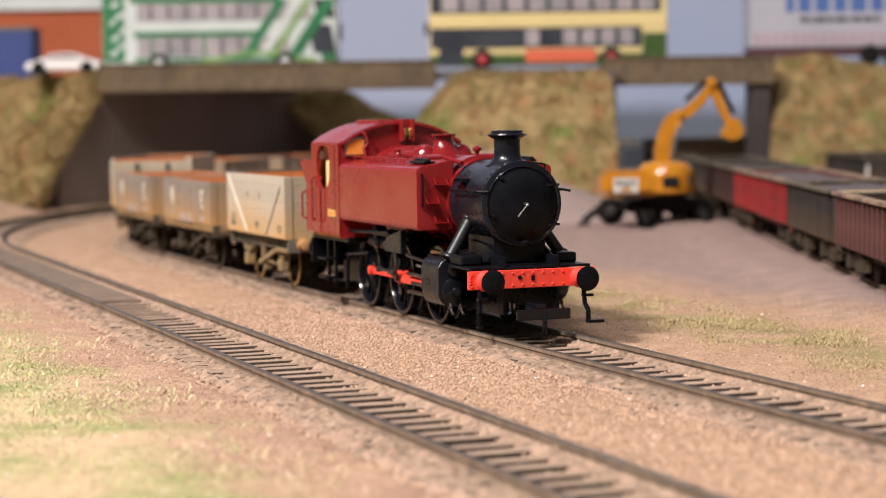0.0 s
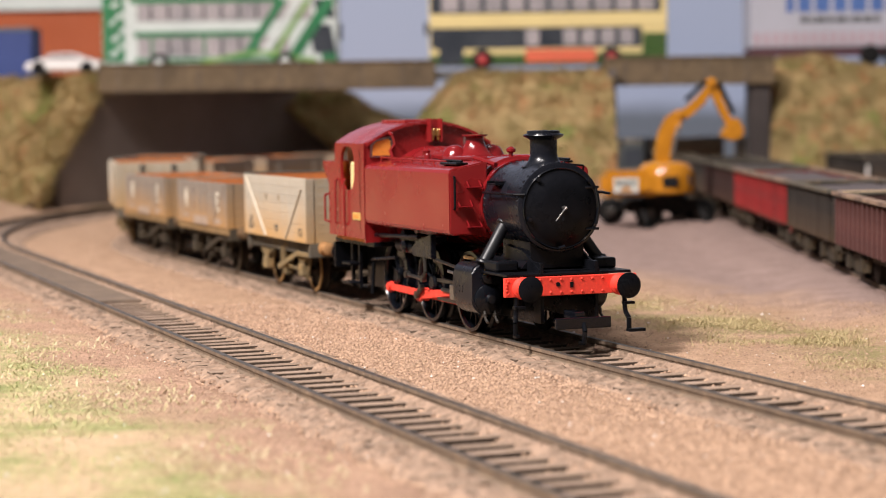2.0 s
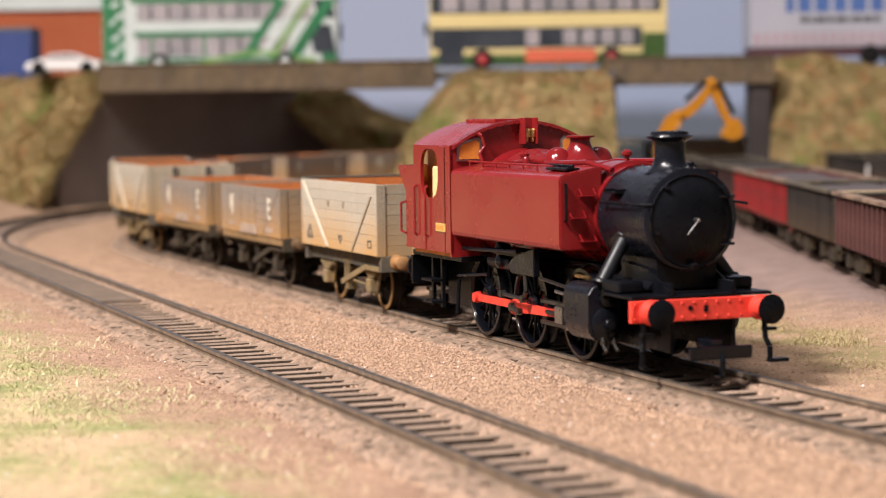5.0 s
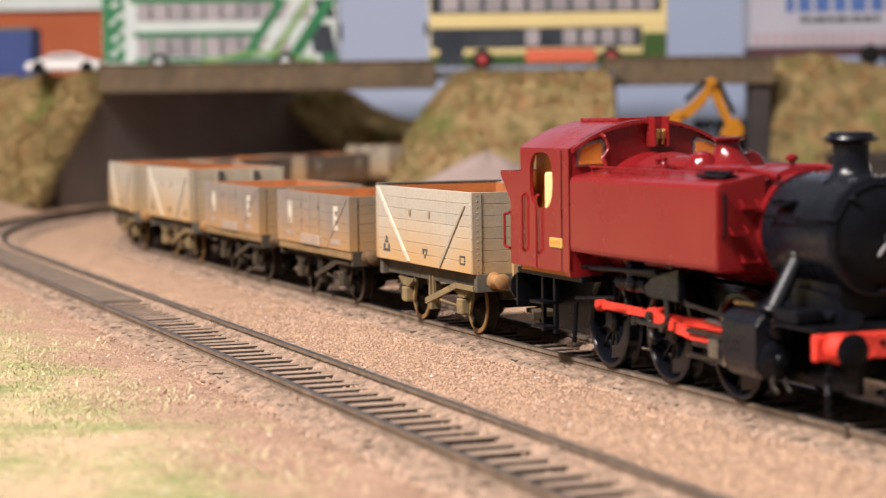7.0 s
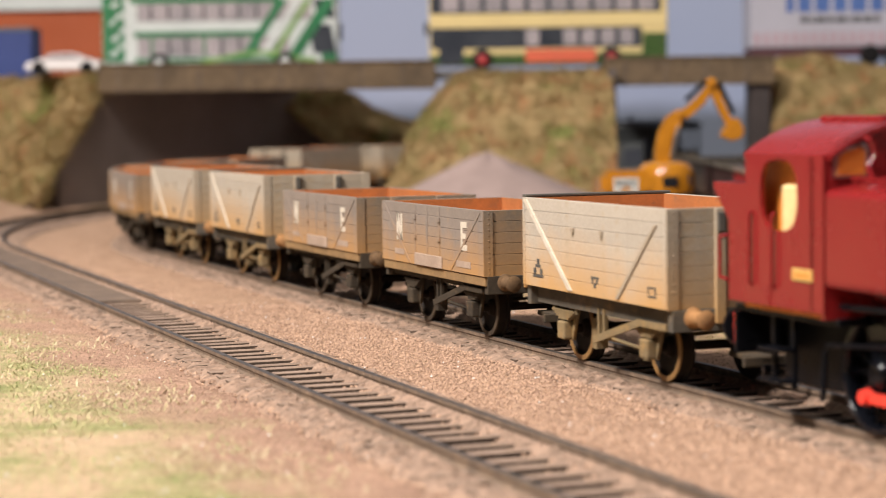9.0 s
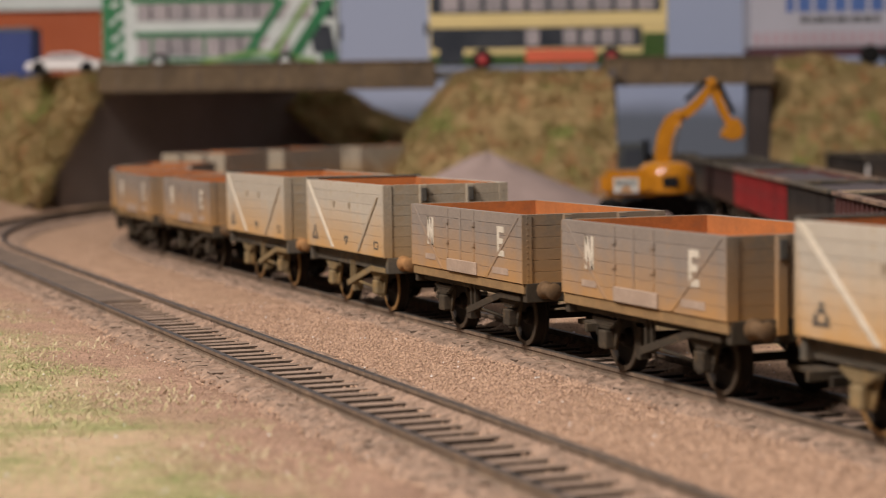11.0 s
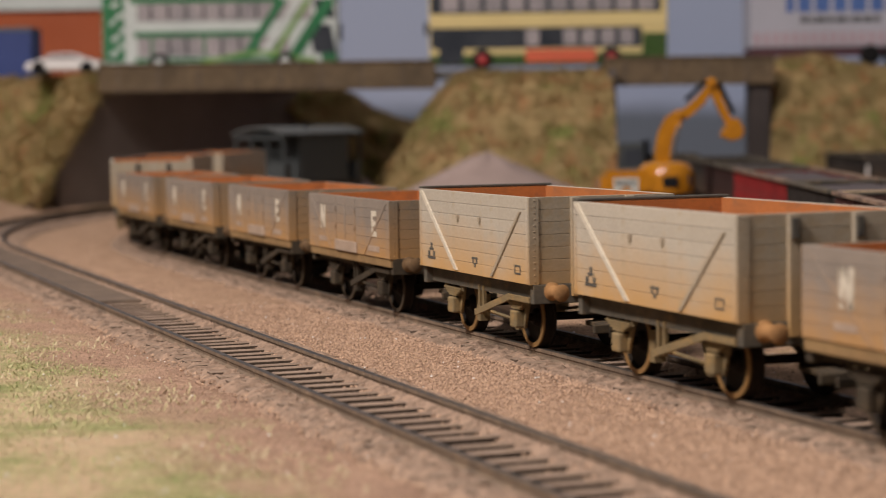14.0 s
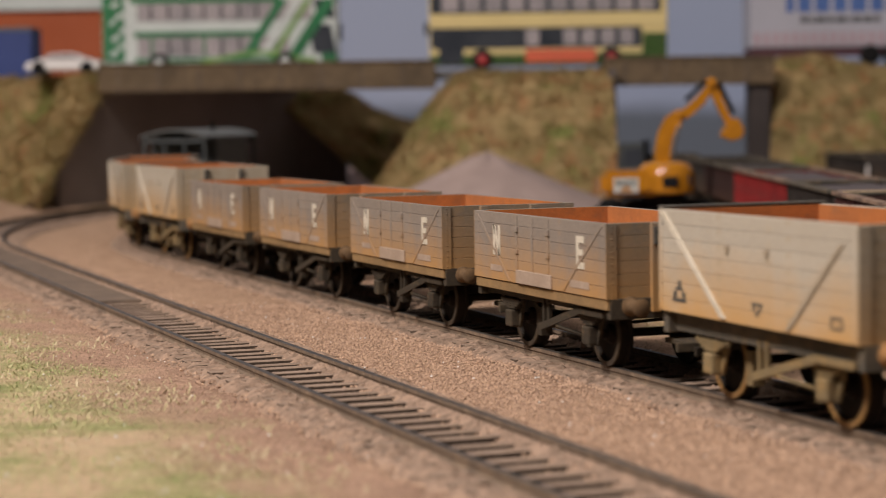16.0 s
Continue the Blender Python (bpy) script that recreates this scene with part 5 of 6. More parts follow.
class Siding:
    def __init__(self, x, y, dx):
        self.x, self.y, self.dx = x, y, dx

    def at(self, d, side=0.0):
        h = math.degrees(math.atan2(-1, -self.dx))
        c, s = math.cos(radians(h)), math.sin(radians(h))
        return self.x + c * d - s * side, self.y + s * d + c * side, h


YARD_1, YARD_2 = Siding(134.0, 617, 0.03), Siding(238.0, 1120, 0.03)
lay_track("track_c", YARD_1, -560, 240, "dark siding track in the grey gravel yard")
lay_track("track_d", YARD_2, -60, 560, "second siding track behind the stored wagons")
for d, half, b, r, load, label in ((75, 61, M_MAROON, M_RIBS, 16, "faded maroon ribbed wagon with a worn rim"), (-42.3, 45.7, M_BROWN, M_BROWN, 23.2, "dark brown ribbed wagon filled with ash"),
                                   (-172, 77, M_BRIGHTM, M_BRIGHTM, 23.0, "bright maroon ribbed wagon filled with ash"), (-317, 61, M_BROWN, M_MAROON, 23, "rusty brown ribbed wagon below the digger's boom"),
                                   (-446, 61, M_BROWN, M_BROWN, 20, "dark wagon half hidden beyond the digger")):
    X, Y, Hh = YARD_1.at(d)
    build_box_wagon(b, r, label, X, Y, Hh, load, half)
X, Y, Hh = YARD_2.at(0)
build_box_wagon(M_BROWN, M_BROWN, "dark brown ribbed wagon on the back siding", X, Y, Hh, 20)


def build_digger():
    g = thing("excavator", "yellow wheeled excavator with raised boom on the gravel", "excavator", m=place(0, 940, 0))
    bm = B()
    prism(bm, [(86, 7), (84, 10), (88, 13), (118, 13), (122, 10), (120, 7)], 2, 34)
    cyl(bm, (103, 4, 11), (103, 4, 15.2), 10, n=24)
    bmesh.ops.bevel(bm, geom=[e for e in bm.edges if e.calc_length() > 4], offset=0.6, segments=2, affect="EDGES")
    part("undercarriage", bm, M_RUBBER, g, "black undercarriage")
    for x, y in ((82, 40), (97, 8), (117, 44), (122, 12)):
        wh = part("wheel", lathe(B(), [(3.4, 0), (6.0, 0.3), (6.5, 1.2), (6.5, 5.0), (5.8, 5.8), (3.4, 6.0), (3.0, 4.4)], (x, y, 6.5), (-0.3, -0.95, 0), 28), M_RUBBER, g, "black tyre", True)
        part("hub", lathe(B(), [(3.3, 4.6), (3.0, 6.0), (1.0, 6.5)], (x, y, 6.5), (-0.3, -0.95, 0), 16), M_OILY, wh)
    for (x0, y0), (x1, y1) in (((86, 28), (67, 26)), ((90, 8), (94, -10)), ((116, 10), (122, -6))):
        bm = B()
        bar(bm, [(x0, y0, 10.5), ((x0 + x1) / 2, (y0 + y1) / 2, 9.5), (x1, y1, 2.2)], 1.7, 10)
        lathe(bm, [(3.2, 0), (3.2, 0.7), (1.4, 1.6)], (x1, y1, 0.3), (0, 0, 1), 16)
        part("outrigger", bm, M_RUBBER, g, "black outrigger leg with a round foot", True)
    bm = B()
    box(bm, 72.5, 101, -13, 14, 15.2, 26.8)
    bmesh.ops.bevel(bm, geom=list(bm.edges), offset=2.6, segments=4, affect="EDGES")
    part("engine_housing", bm, M_YELLOW, g, "glossy yellow engine housing", True)
    bm = B()
    lathe(bm, [(12.6, 0), (13.4, 0.8), (13.6, 3), (13.2, 9), (12.2, 12), (10.0, 14), (6, 14.8)], (103.3, -1, 16), (0, 0, 1), 40)
    part("turret", bm, M_YELLOW, g, "rounded yellow turret", True)
    bm = B()
    box(bm, 78.4, 89.4, -13.3, -12.9, 16.8, 23.6, 0.1)
    pl = part("maker_panel", bm, M_BWHITE, g, "pale maker's panel with dark marks")
    for k in range(3):
        part("mark", box(B(), 79.6 + k * 3.2, 81.8 + k * 3.2, -13.45, -13.25, 20.0, 22.6), M_INK, pl)
    part("panel_base", prism(B(), [(80, 17.4), (88, 17.4), (84, 20)], -13.45, -13.25), M_YELLOW, pl)
    part("side_grille", box(B(), 100.5, 107.5, -15.4, -12.0, 19.2, 24.0, 0.5), M_RUBBER, g, "dark side opening")
    part("cab_glass", box(B(), 110, 113.6, -10.6, -8, 19.5, 24.5, 0.4), M_GLASS, g)

    def arm(centre, width, y0, y1):
        up, dn = [], []
        for i, (x, z) in enumerate(centre):
            a, b = centre[max(i - 1, 0)], centre[min(i + 1, len(centre) - 1)]
            d = Vector((b[0] - a[0], 0, b[1] - a[1])).normalized()
            up.append((x - d.z * width[i], z + d.x * width[i]))
            dn.append((x + d.z * width[i], z - d.x * width[i]))
        bm = prism(B(), up + dn[::-1], y0, y1)
        bmesh.ops.bevel(bm, geom=list(bm.edges), offset=0.5, segments=2, affect="EDGES")
        return bm
    lower = part("boom", arm([(101.6, 25), (101.6, 36), (102.8, 43), (106.0, 49.0), (110.5, 53.0)], [3.7, 3.2, 3.1, 3.2, 2.4], -4.5, 2.5), M_YELLOW, g, "bent yellow boom")
    part("boom_extension", arm([(108.5, 50.5), (114, 53.6), (119.5, 58.0), (124.6, 65.5)], [2.4, 2.3, 2.1, 1.8], -3.6, 1.6), M_YELLOW, g, "upper yellow boom section")
    bm = B()
    for x, z, r in ((102, 27.5, 2.2), (109.5, 52, 2.0), (124.3, 66.5, 2.2), (108.8, 47.0, 1.5)):
        lathe(bm, [(r * 0.6, 0), (r, 0.4), (r, 8.0), (r * 0.6, 8.4)], (x, -5.2, z), (0, 1, 0), 16)
    part("pivot_pin", bm, M_YELLOW, lower, smooth=True)
    part("stick", arm([(123.4, 68.6), (126.0, 62.5), (129.4, 54.5), (133.6, 46.5)], [1.9, 2.1, 1.9, 1.6], -3.0, 1.2), M_YELLOW, g, "yellow dipper arm")
    bm = B()
    bar(bm, [(112.5, -3.5, 58.6), (121.5, -3.2, 67.2)], 1.15, 10)
    bar(bm, [(127.6, -3.2, 66.6), (134.4, -3.2, 52.4)], 1.2, 10)
    part("ram", bm, M_RUBBER, lower, "dark hydraulic rams")
    bm = B()
    bar(bm, [(105.8, -5.2, 33), (108.8, -5.2, 46.6)], 0.9, 10)
    part("lift_ram", bm, M_STEEL, lower, "bright lift ram", True)
    bm = B()
    prism(bm, [(128.6, 41.6), (129.6, 44.6), (131.4, 47.2), (134.6, 50.4), (136.8, 49.4), (139.0, 44.6), (138.2, 41.0), (133.6, 39.6)], -6.5, 4.5)
    bmesh.ops.bevel(bm, geom=list(bm.edges), offset=0.5, segments=2, affect="EDGES")
    part("bucket", bm, M_YELLOW, g, "yellow digging bucket")
    return g


build_digger()


def build_lorry():
    t = thing("parked_lorry", "dark grey flatbed lorry parked beyond the digger", "model lorry", m=place(0, 1150, 0))
    bm = B()
    prism(bm, [(99, 8), (99, 26), (101, 36), (113, 36.5), (114, 8)], -13, 13)
    bmesh.ops.bevel(bm, geom=list(bm.edges), offset=1.0, segments=2, affect="EDGES")
    part("cab", bm, M_VAN, t, "dark grey cab")
    part("windscreen", prism(B(), [(101.5, 24), (102.5, 33), (111.5, 33), (112, 24)], -13.4, -12.9), M_GLASS, t)
    part("bed", box(B(), 114.5, 160, -14, 14, 9, 12.5, 0.4), M_BLACK, t)
    part("headboard", box(B(), 114.6, 116.2, -14, 14, 12.6, 38, 0.3), M_BLACK, t)
    for x in (106, 140, 152):
        for s in (-1, 1):
            part("wheel", lathe(B(), [(3, 0), (6, 0.3), (6.4, 1), (6.4, 5), (3, 5.6)], (x, s * 8.5, 6.4), (0, s, 0), 20), M_RUBBER, t, smooth=True)
    for k, z in enumerate((16.5, 22.5, 28.5)):
        part("load_beam", box(B(), 118, 156 - 6 * k, -11, 11, z - 4, z + 1.5, 0.5), M_FRAME_D, t)
    return t


build_lorry()


def build_heap(cx, cy, r, h):
    bm = B()
    rings = []
    for i in range(25):
        t = i / 24
        ring = []
        for k in range(64):
            a = 2 * math.pi * k / 64
            q = noise.noise((math.cos(a) * 1.5, math.sin(a) * 1.5, t * 3))
            rr = r * t * (1 + 0.07 * q)
            z = h * (1 - t) ** 1.2 * (1 + 0.05 * q) - 1.0 + (0.5 * noise.noise((rr * math.cos(a) * 0.2, rr * math.sin(a) * 0.2, 1)) if i else 0) - 2.0 * max(0, 0.12 - t) * 8
            ring.append(bm.verts.new((cx + rr * math.cos(a), cy + rr * math.sin(a), z)))
        rings.append(ring)
    for a, b in zip(rings[:-1], rings[1:]):
        for k in range(64):
            bm.faces.new((a[k], a[(k + 1) % 64], b[(k + 1) % 64], b[k]))
    bmesh.ops.remove_doubles(bm, verts=bm.verts, dist=0.001)
    return solid("gravel_heap", bm, M_HEAP, "conical heap of fine grey-mauve gravel", "gravel heap", smooth=True)


build_heap(25, 1066, 86, 36.5)


# ---- embankments, bridge, road ----
def flock(name, spots, rng, size=1.0):
    """Clumps of short flock fibres that stand out from a bank."""
    verts, faces = [], []
    for p in spots:
        lift, out = rng.uniform(0.6, 2.4) * size, rng.uniform(1.0, 3.4) * size
        for _ in range(3):
            a = rng.uniform(0, 6.28)
            w = rng.uniform(0.2, 0.5) * size
            b = len(verts)
            c = (p.x + rng.uniform(-1.5, 1.5), p.y - out * rng.uniform(0.5, 1.2), p.z + lift * rng.uniform(-0.6, 1.2))
            for q in ((p.x - w, p.y + 0.6, p.z), (p.x + w, p.y + 0.6, p.z), (c[0] + w * math.cos(a), c[1], c[2] + w * math.sin(a)), (c[0] - w * math.cos(a), c[1], c[2] - w * math.sin(a))):
                verts.append(tuple(v * MM for v in q))
            faces.append((b, b + 1, b + 2, b + 3))
    me = bpy.data.meshes.new(name)
    me.from_pydata(verts, [], faces)
    me.materials.append(M_FLOCK)
    tagged(new(name, me), "olive and straw flock tufts on the bank", "scrub", kind="stuff")


def build_hill(name, x0, x1, step, foot_y, top_y, back_y, top_z, foot_z, label, rough=4.2, warp=None, fibres=0):
    bm = B()
    rows = []
    nx = int((x1 - x0) / step)
    for i in range(nx + 1):
        x = x0 + (x1 - x0) * i / nx
        fy, ty, tz, fz = foot_y(x), top_y(x), top_z(x), foot_z(x)
        col = []
        n = 26
        for j in range(n + 1):
            t = j / n
            y, z = fy + (ty - fy) * t, fz + (tz - fz) * math.sin(t * math.pi / 2) ** 0.85
            q = noise.noise((x * 0.05, z * 0.06, 4)) * rough + noise.noise((x * 0.17, z * 0.2, 9)) * rough * 0.5 + noise.noise((x * 0.5, z * 0.5, 2)) * rough * 0.18
            wgt = min(1, 6 * t)
            col.append(bm.verts.new((x + 0.3 * q * wgt, y - q * wgt, z + 0.35 * q * wgt * (1 if j else 0))))
        col.append(bm.verts.new((x, back_y, tz)))
        col.append(bm.verts.new((x, back_y, fz)))
        rows.append(col)
    if warp:
        for col in rows:
            for v in col:
                v.co.x = warp(v.co.x, v.co.z)
    for a, b in zip(rows[:-1], rows[1:]):
        for j in range(len(a) - 1):
            bm.faces.new((a[j], b[j], b[j + 1], a[j + 1]))
    for r in (rows[0], rows[-1]):
        bm.faces.new(r)
    if fibres:
        rng = random.Random(name)
        spots = []
        for _ in range(fibres):
            i, j = rng.randrange(len(rows) - 1), rng.randrange(len(rows[0]) - 3)
            u, v = rng.random(), rng.random()
            spots.append(rows[i][j].co * (1 - u) * (1 - v) + rows[i + 1][j].co * u * (1 - v) + rows[i][j + 1].co * (1 - u) * v + rows[i + 1][j + 1].co * u * v)
        flock(name.replace("embankment", "scrub"), spots, rng)
    return solid(name, bm, M_SCRUB, label, "embankment", "structure", True)


build_hill("embankment_middle", -52, 100, 2.5, lambda x: 1140 + 30 * ease((0 - x) / 60), lambda x: 1212, 1226,
           lambda x: 4 + 75.5 * ease((x + 52) / 70) ** 0.8, lambda x: -1, "straw and olive scrub-covered embankment between the bridge spans", fibres=2200)
build_hill("embankment_east", 196, 700, 4, lambda x: 1196, lambda x: 1255, 1300,
           lambda x: 84 + 8 * noise.noise((x * 0.02, 0, 5)), lambda x: -1, "steep grassy embankment beside the bridge pier", fibres=4500)
build_hill("embankment_west", -700, -203, 4, lambda x: 1214 + 40 * ease((-215 - x) / 40), lambda x: 1216 + 50 * ease((-205 - x) / 50), 1330,
           lambda x: 80.5, lambda x: 4.0, "olive and straw grass bank beside the underpass", fibres=4500)

M_PIER = mat("sooty_pier", (0.062, 0.048, 0.044), (0.04, 0.032, 0.03), 18, 0.9)
M_UNDER = mat("grey_card_wall", (0.31, 0.255, 0.23), (0.24, 0.20, 0.18), 18, 0.9)
bm = B()
rng = random.Random(31)
edge, spots = [], []
for i in range(46):
    k = -4.6 + i * 0.11
    a = math.asin((224 + 17 * k) / 602)
    out = Vector((-math.cos(a), math.sin(a), 0))
    foot = Vector((358, 989, 0)) - out * -602
    z = max(70.8 + 14.0 * min(k, 0), 30 * ease((k + 4.6) / 1.6))
    row = []
    for d, h in ((-0.6, -2.5), (-1.0, 0.2), (1.0, 1.4), (5, 1.2), (10, 0), (16, -2), (22, -4), (28, -7), (34, -10), (40, -13), (46, -16), (54, -20), (62, -24), (70, -28), (72, -75)):
        q = noise.noise((foot.x * 0.05, foot.y * 0.05 + d * 0.11, d * 0.07)) * 4.0 + noise.noise((foot.x * 0.12, foot.y * 0.12 - d * 0.2, d * 0.15)) * 2.0
        p = foot + out * (d + 0.4 * q)
        p.z = max(z + h + q * 0.8, -2.0)
        row.append(bm.verts.new(p))
        if d < 60:
            spots += [p + Vector((rng.uniform(-2, 2), rng.uniform(-2, 2), rng.uniform(-1, 1))) for _ in range(3)]
    edge.append(row)
for a, b in zip(edge[:-1], edge[1:]):
    for j in range(len(a) - 1):
        bm.faces.new((a[j], b[j], b[j + 1], a[j + 1]))
solid("embankment_wing", bm, M_SCRUB, "olive scrub growing over the wing wall's edge", "embankment", "structure", True)
flock("scrub_wing", spots, rng, 1.3)
bm = B()
plan = []
for k in range(-3, 13):
    a = math.asin((224 + 17 * k) / 602)
    plan.append((358 - 602 * math.cos(a), 989 + 602 * math.sin(a), 70.8 + 14.0 * min(k, 0)))
rows = []
for x, y, z in plan:
    d = (Vector((x, y)) - Vector((358, 989))).normalized() * 4
    rows.append([bm.verts.new(p) for p in ((x, y, -1), (x, y, z), (x + d.x, y + d.y, z), (x + d.x, y + d.y, -1))])
for a, b in zip(rows[:-1], rows[1:]):
    for i in range(4):
        bm.faces.new((a[i], b[i], b[(i + 1) % 4], a[(i + 1) % 4]))
bm.faces.new(rows[0])
bm.faces.new(rows[-1])
bmesh.ops.recalc_face_normals(bm, faces=bm.faces)
solid("wall_west", bm, M_UNDER, "dark grey curved abutment and wing wall of the underpass", "wall", "structure")
solid("wall_back", box(B(), -245, -96, 1418.5, 1424, 0, 76), M_DARKWALL, "dark back wall of the underpass", "wall", "structure")
build_hill("embankment_far", -118, 2, 4, lambda x: 1352, lambda x: 1392, 1418, lambda x: 72 - 13 * ease((x + 66) / 16) - 9 * ease((x + 54) / 26), lambda x: -1,
           "shaded brown bank beyond the underpass", warp=lambda x, z: x + 1.15 * (70 - z) * max(0, min(1, (2 - x) / 117)), fibres=1200)
solid("wall_pier", box(B(), 184, 196, 1212, 1232, -1, 69.5, 0.6), M_PIER, "dark concrete pier of the road bridge", "wall", "structure")
solid("wall_middle", box(B(), 98, 102.5, 1190, 1226, -1, 79, 0.4), M_DARKWALL, "concrete retaining wall at the end of the bank", "wall", "structure")
for x0, x1, nm in ((-203, -3, "bridge_west"), (97, 198, "bridge_east")):
    br = thing(nm, "stained brown concrete bridge span carrying the road", "bridge", kind="structure")
    part("fascia", box(B(), x0, x1, 1208, 1220, 69.5, 85.2, 0.5), M_CONC, br)
    part("deck", box(B(), x0, x1, 1220.1, 1263.8, 71, 81.2), M_DARKWALL, br)
    part("soffit", box(B(), x0, x1, 1263.9, 1330, 71, 76), M_DARKWALL, br)
    bm = B()
    for k in range(int((x1 - x0) / 24)):
        box(bm, x0 + 12 + k * 24, x0 + 12.5 + k * 24, 1207.7, 1208.2, 70, 84.8)
    part("joint", bm, M_DARKWALL, br)
    part("coping", box(B(), x0, x1, 1206.8, 1221, 85.2, 86.4, 0.3), M_CONC, br)
# extra slab behind the span, added to keep lamp light out of the underpass
part("soffit", box(B(), -203, -100, 1330.1, 1418, 71, 76), M_DARKWALL, bpy.data.objects["bridge_west"])
solid("road", box(B(), -700, 700, 1264, 1330, 76.1, 81.2), M_ROAD, "grey road along the bridge and embankments", "road", "structure")


def build_bus(x0, x1, front_left, kind):
    y0, y1, zb = 1276, 1309, 81.2
    if kind == "cream":
        b = thing("double_decker_bus", "cream and dark green double-decker bus parked on the bridge", "model bus", m=place(0, 0, zb))
        base, skirt = M_BCREAM, M_BGREEN
    else:
        b = thing("double_decker_bus", "white and green double-decker bus with slanting green stripes", "model bus", m=place(0, 0, zb))
        base, skirt = M_BWHITE, M_GREEN
    L = x1 - x0
    bm = B()
    prism(bm, [(x0, 3), (x0, 50), (x0 + 2.5, 56), (x0 + 8, 58), (x1 - 8, 58), (x1 - 2, 56), (x1, 50), (x1, 3)], y0, y1)
    bmesh.ops.bevel(bm, geom=list(bm.edges), offset=1.2, segments=2, affect="EDGES")
    part("body", bm, base, b, smooth=True)

    def panel(nm, a, c, z0, z1, material, proud=0.35, slant=0.0, label=""):
        bm = B()
        prism(bm, [(a, z0), (c, z0), (c + slant, z1), (a + slant, z1)], y0 - proud, y0 + 0.5)
        return part(nm, bm, material, b, label)
    for wx in ((x0 + 33, x1 - 35) if front_left else (x0 + 35, x1 - 33)):
        wh = part("wheel", lathe(B(), [(3.4, 0), (6.3, 0.2), (6.6, 0.8), (6.6, 5), (6.0, 5.6), (3.4, 5.6)], (wx, y0 + 4.6, 6.6), (0, -1, 0), 26), M_RUBBER, b, "black tyre", True)
        part("hub", lathe(B(), [(3.4, 4.8), (3.2, 5.8), (1, 6.2)], (wx, y0 + 4.6, 6.6), (0, -1, 0), 16), M_HUB if kind == "cream" else M_BWHITE, wh)
        part("wheel", lathe(B(), [(3.4, 0), (6.6, 0.8), (6.6, 5), (3.4, 5.6)], (wx, y1 - 4.6, 6.6), (0, 1, 0), 20), M_RUBBER, b)
    if kind == "cream":
        panel("skirt", x0 + 0.5, x1 - 0.5, 3.2, 9.5, skirt, 0.25)
        panel("skirt_band", x0 + 25, x1 - 16, 9.7, 13.2, base, 0.3)
        panel("rear_panel", x1 - 15.5, x1 - 0.6, 9.6, 22, skirt, 0.3)
        panel("glazing_band", x0 + 1.0, x1 - 16, 13.4, 26.0, M_GLASS, 0.2)
        panel("glazing_band", x0 + 1.0, x1 - 4, 35.2, 47.5, M_GLASS, 0.2)
        panel("door", x0 + 6, x0 + 21, 3.6, 25, M_GLASS, 0.45, label="dark folding door")
        panel("advert", x0 + 60, x0 + 104, 4.6, 12.6, M_ADVERT, 0.6, label="red and cream advertisement panel")
        for i in range(6):
            panel("pane", x0 + 60 + i * 11.8, x0 + 68.6 + i * 11.8, 15, 25, M_PALE if i != 1 else M_GLASS, 0.4)
        for i in range(10):
            panel("pane", x0 + 8 + i * 13.6, x0 + 18.6 + i * 13.6, 36.4, 46.6, M_PALE, 0.4)
        panel("cream_rail", x0 + 0.6, x1 - 0.6, 26.4, 34.6, base, 0.55)
        bm = B()
        box(bm, x0 - 3, x0 - 0.5, y0 - 1, y0 + 2, 22, 30, 0.3)
        part("mirror", bm, M_GLASS, b)
    else:
        panel("skirt", x0 + 0.5, x1 - 0.5, 3.2, 8, M_BWHITE, 0.3)
        panel("green_tail", x0 + 0.5, x0 + 14, 8, 52, M_GREEN, 0.3)
        panel("glazing_band", x0 + 22, x1 - 30, 11, 23, M_PALE, 0.2)
        panel("glazing_band", x0 + 22, x1 - 16, 33, 44, M_PALE, 0.2)
        panel("green_line", x0 + 20, x1 - 50, 23.2, 26.6, M_GREEN, 0.5)
        panel("green_line", x0 + 18, x1 - 36, 44.4, 48.5, M_GREEN, 0.5)
        panel("green_line", x0 + 20, x1 - 20, 7.6, 10.2, M_GREEN, 0.5)
        for k, (a, wd, m2) in enumerate(((x0 + 86, 6, M_GREEN), (x0 + 97, 5, M_BWHITE), (x0 + 104, 3.5, M_LIME), (x0 + 115, 8, M_GREEN))):
            panel("slanting_stripe", a, a + wd, 10, 46, m2, 0.7, 24)
        for i in range(8):
            panel("window_post", x0 + 30 + i * 11, x0 + 31.6 + i * 11, 11.4, 22.6, M_GREEN if i % 3 == 0 else M_GLASS, 0.4)
            panel("window_post", x0 + 30 + i * 11, x0 + 31.6 + i * 11, 33.4, 43.6, M_GLASS, 0.4)
        for a, c, z in ((4, 8, 12), (9, 12, 16), (5, 9, 21), (10, 14, 26), (4, 7, 31), (8, 13, 35), (5, 9, 42)):
            panel("swirl", x0 + a, x0 + c, z, z + 3.6, M_BWHITE, 0.5, 2.5)
        bm = B()
        swoop = [(x0 + 62 + k * 6.5, 9.0 + 5.0 * math.sin(k * math.pi / 11) ** 1.5) for k in range(12)]
        prism(bm, swoop + [(x, z - 2.4) for x, z in reversed(swoop)], y0 - 0.8, y0 + 0.3)
        part("swoosh", bm, M_LIME, b, "pale lime swoosh along the skirt")
        panel("windscreen", x1 - 15, x1 - 1, 12, 30, M_GLASS, 0.45, -3, "dark raked windscreen")
        panel("windscreen", x1 - 12, x1 - 1, 34, 46, M_GLASS, 0.45, -3)
        panel("front_corner", x1 - 10, x1 - 0.6, 3.4, 12, M_GREEN, 0.6)
        bm = B()
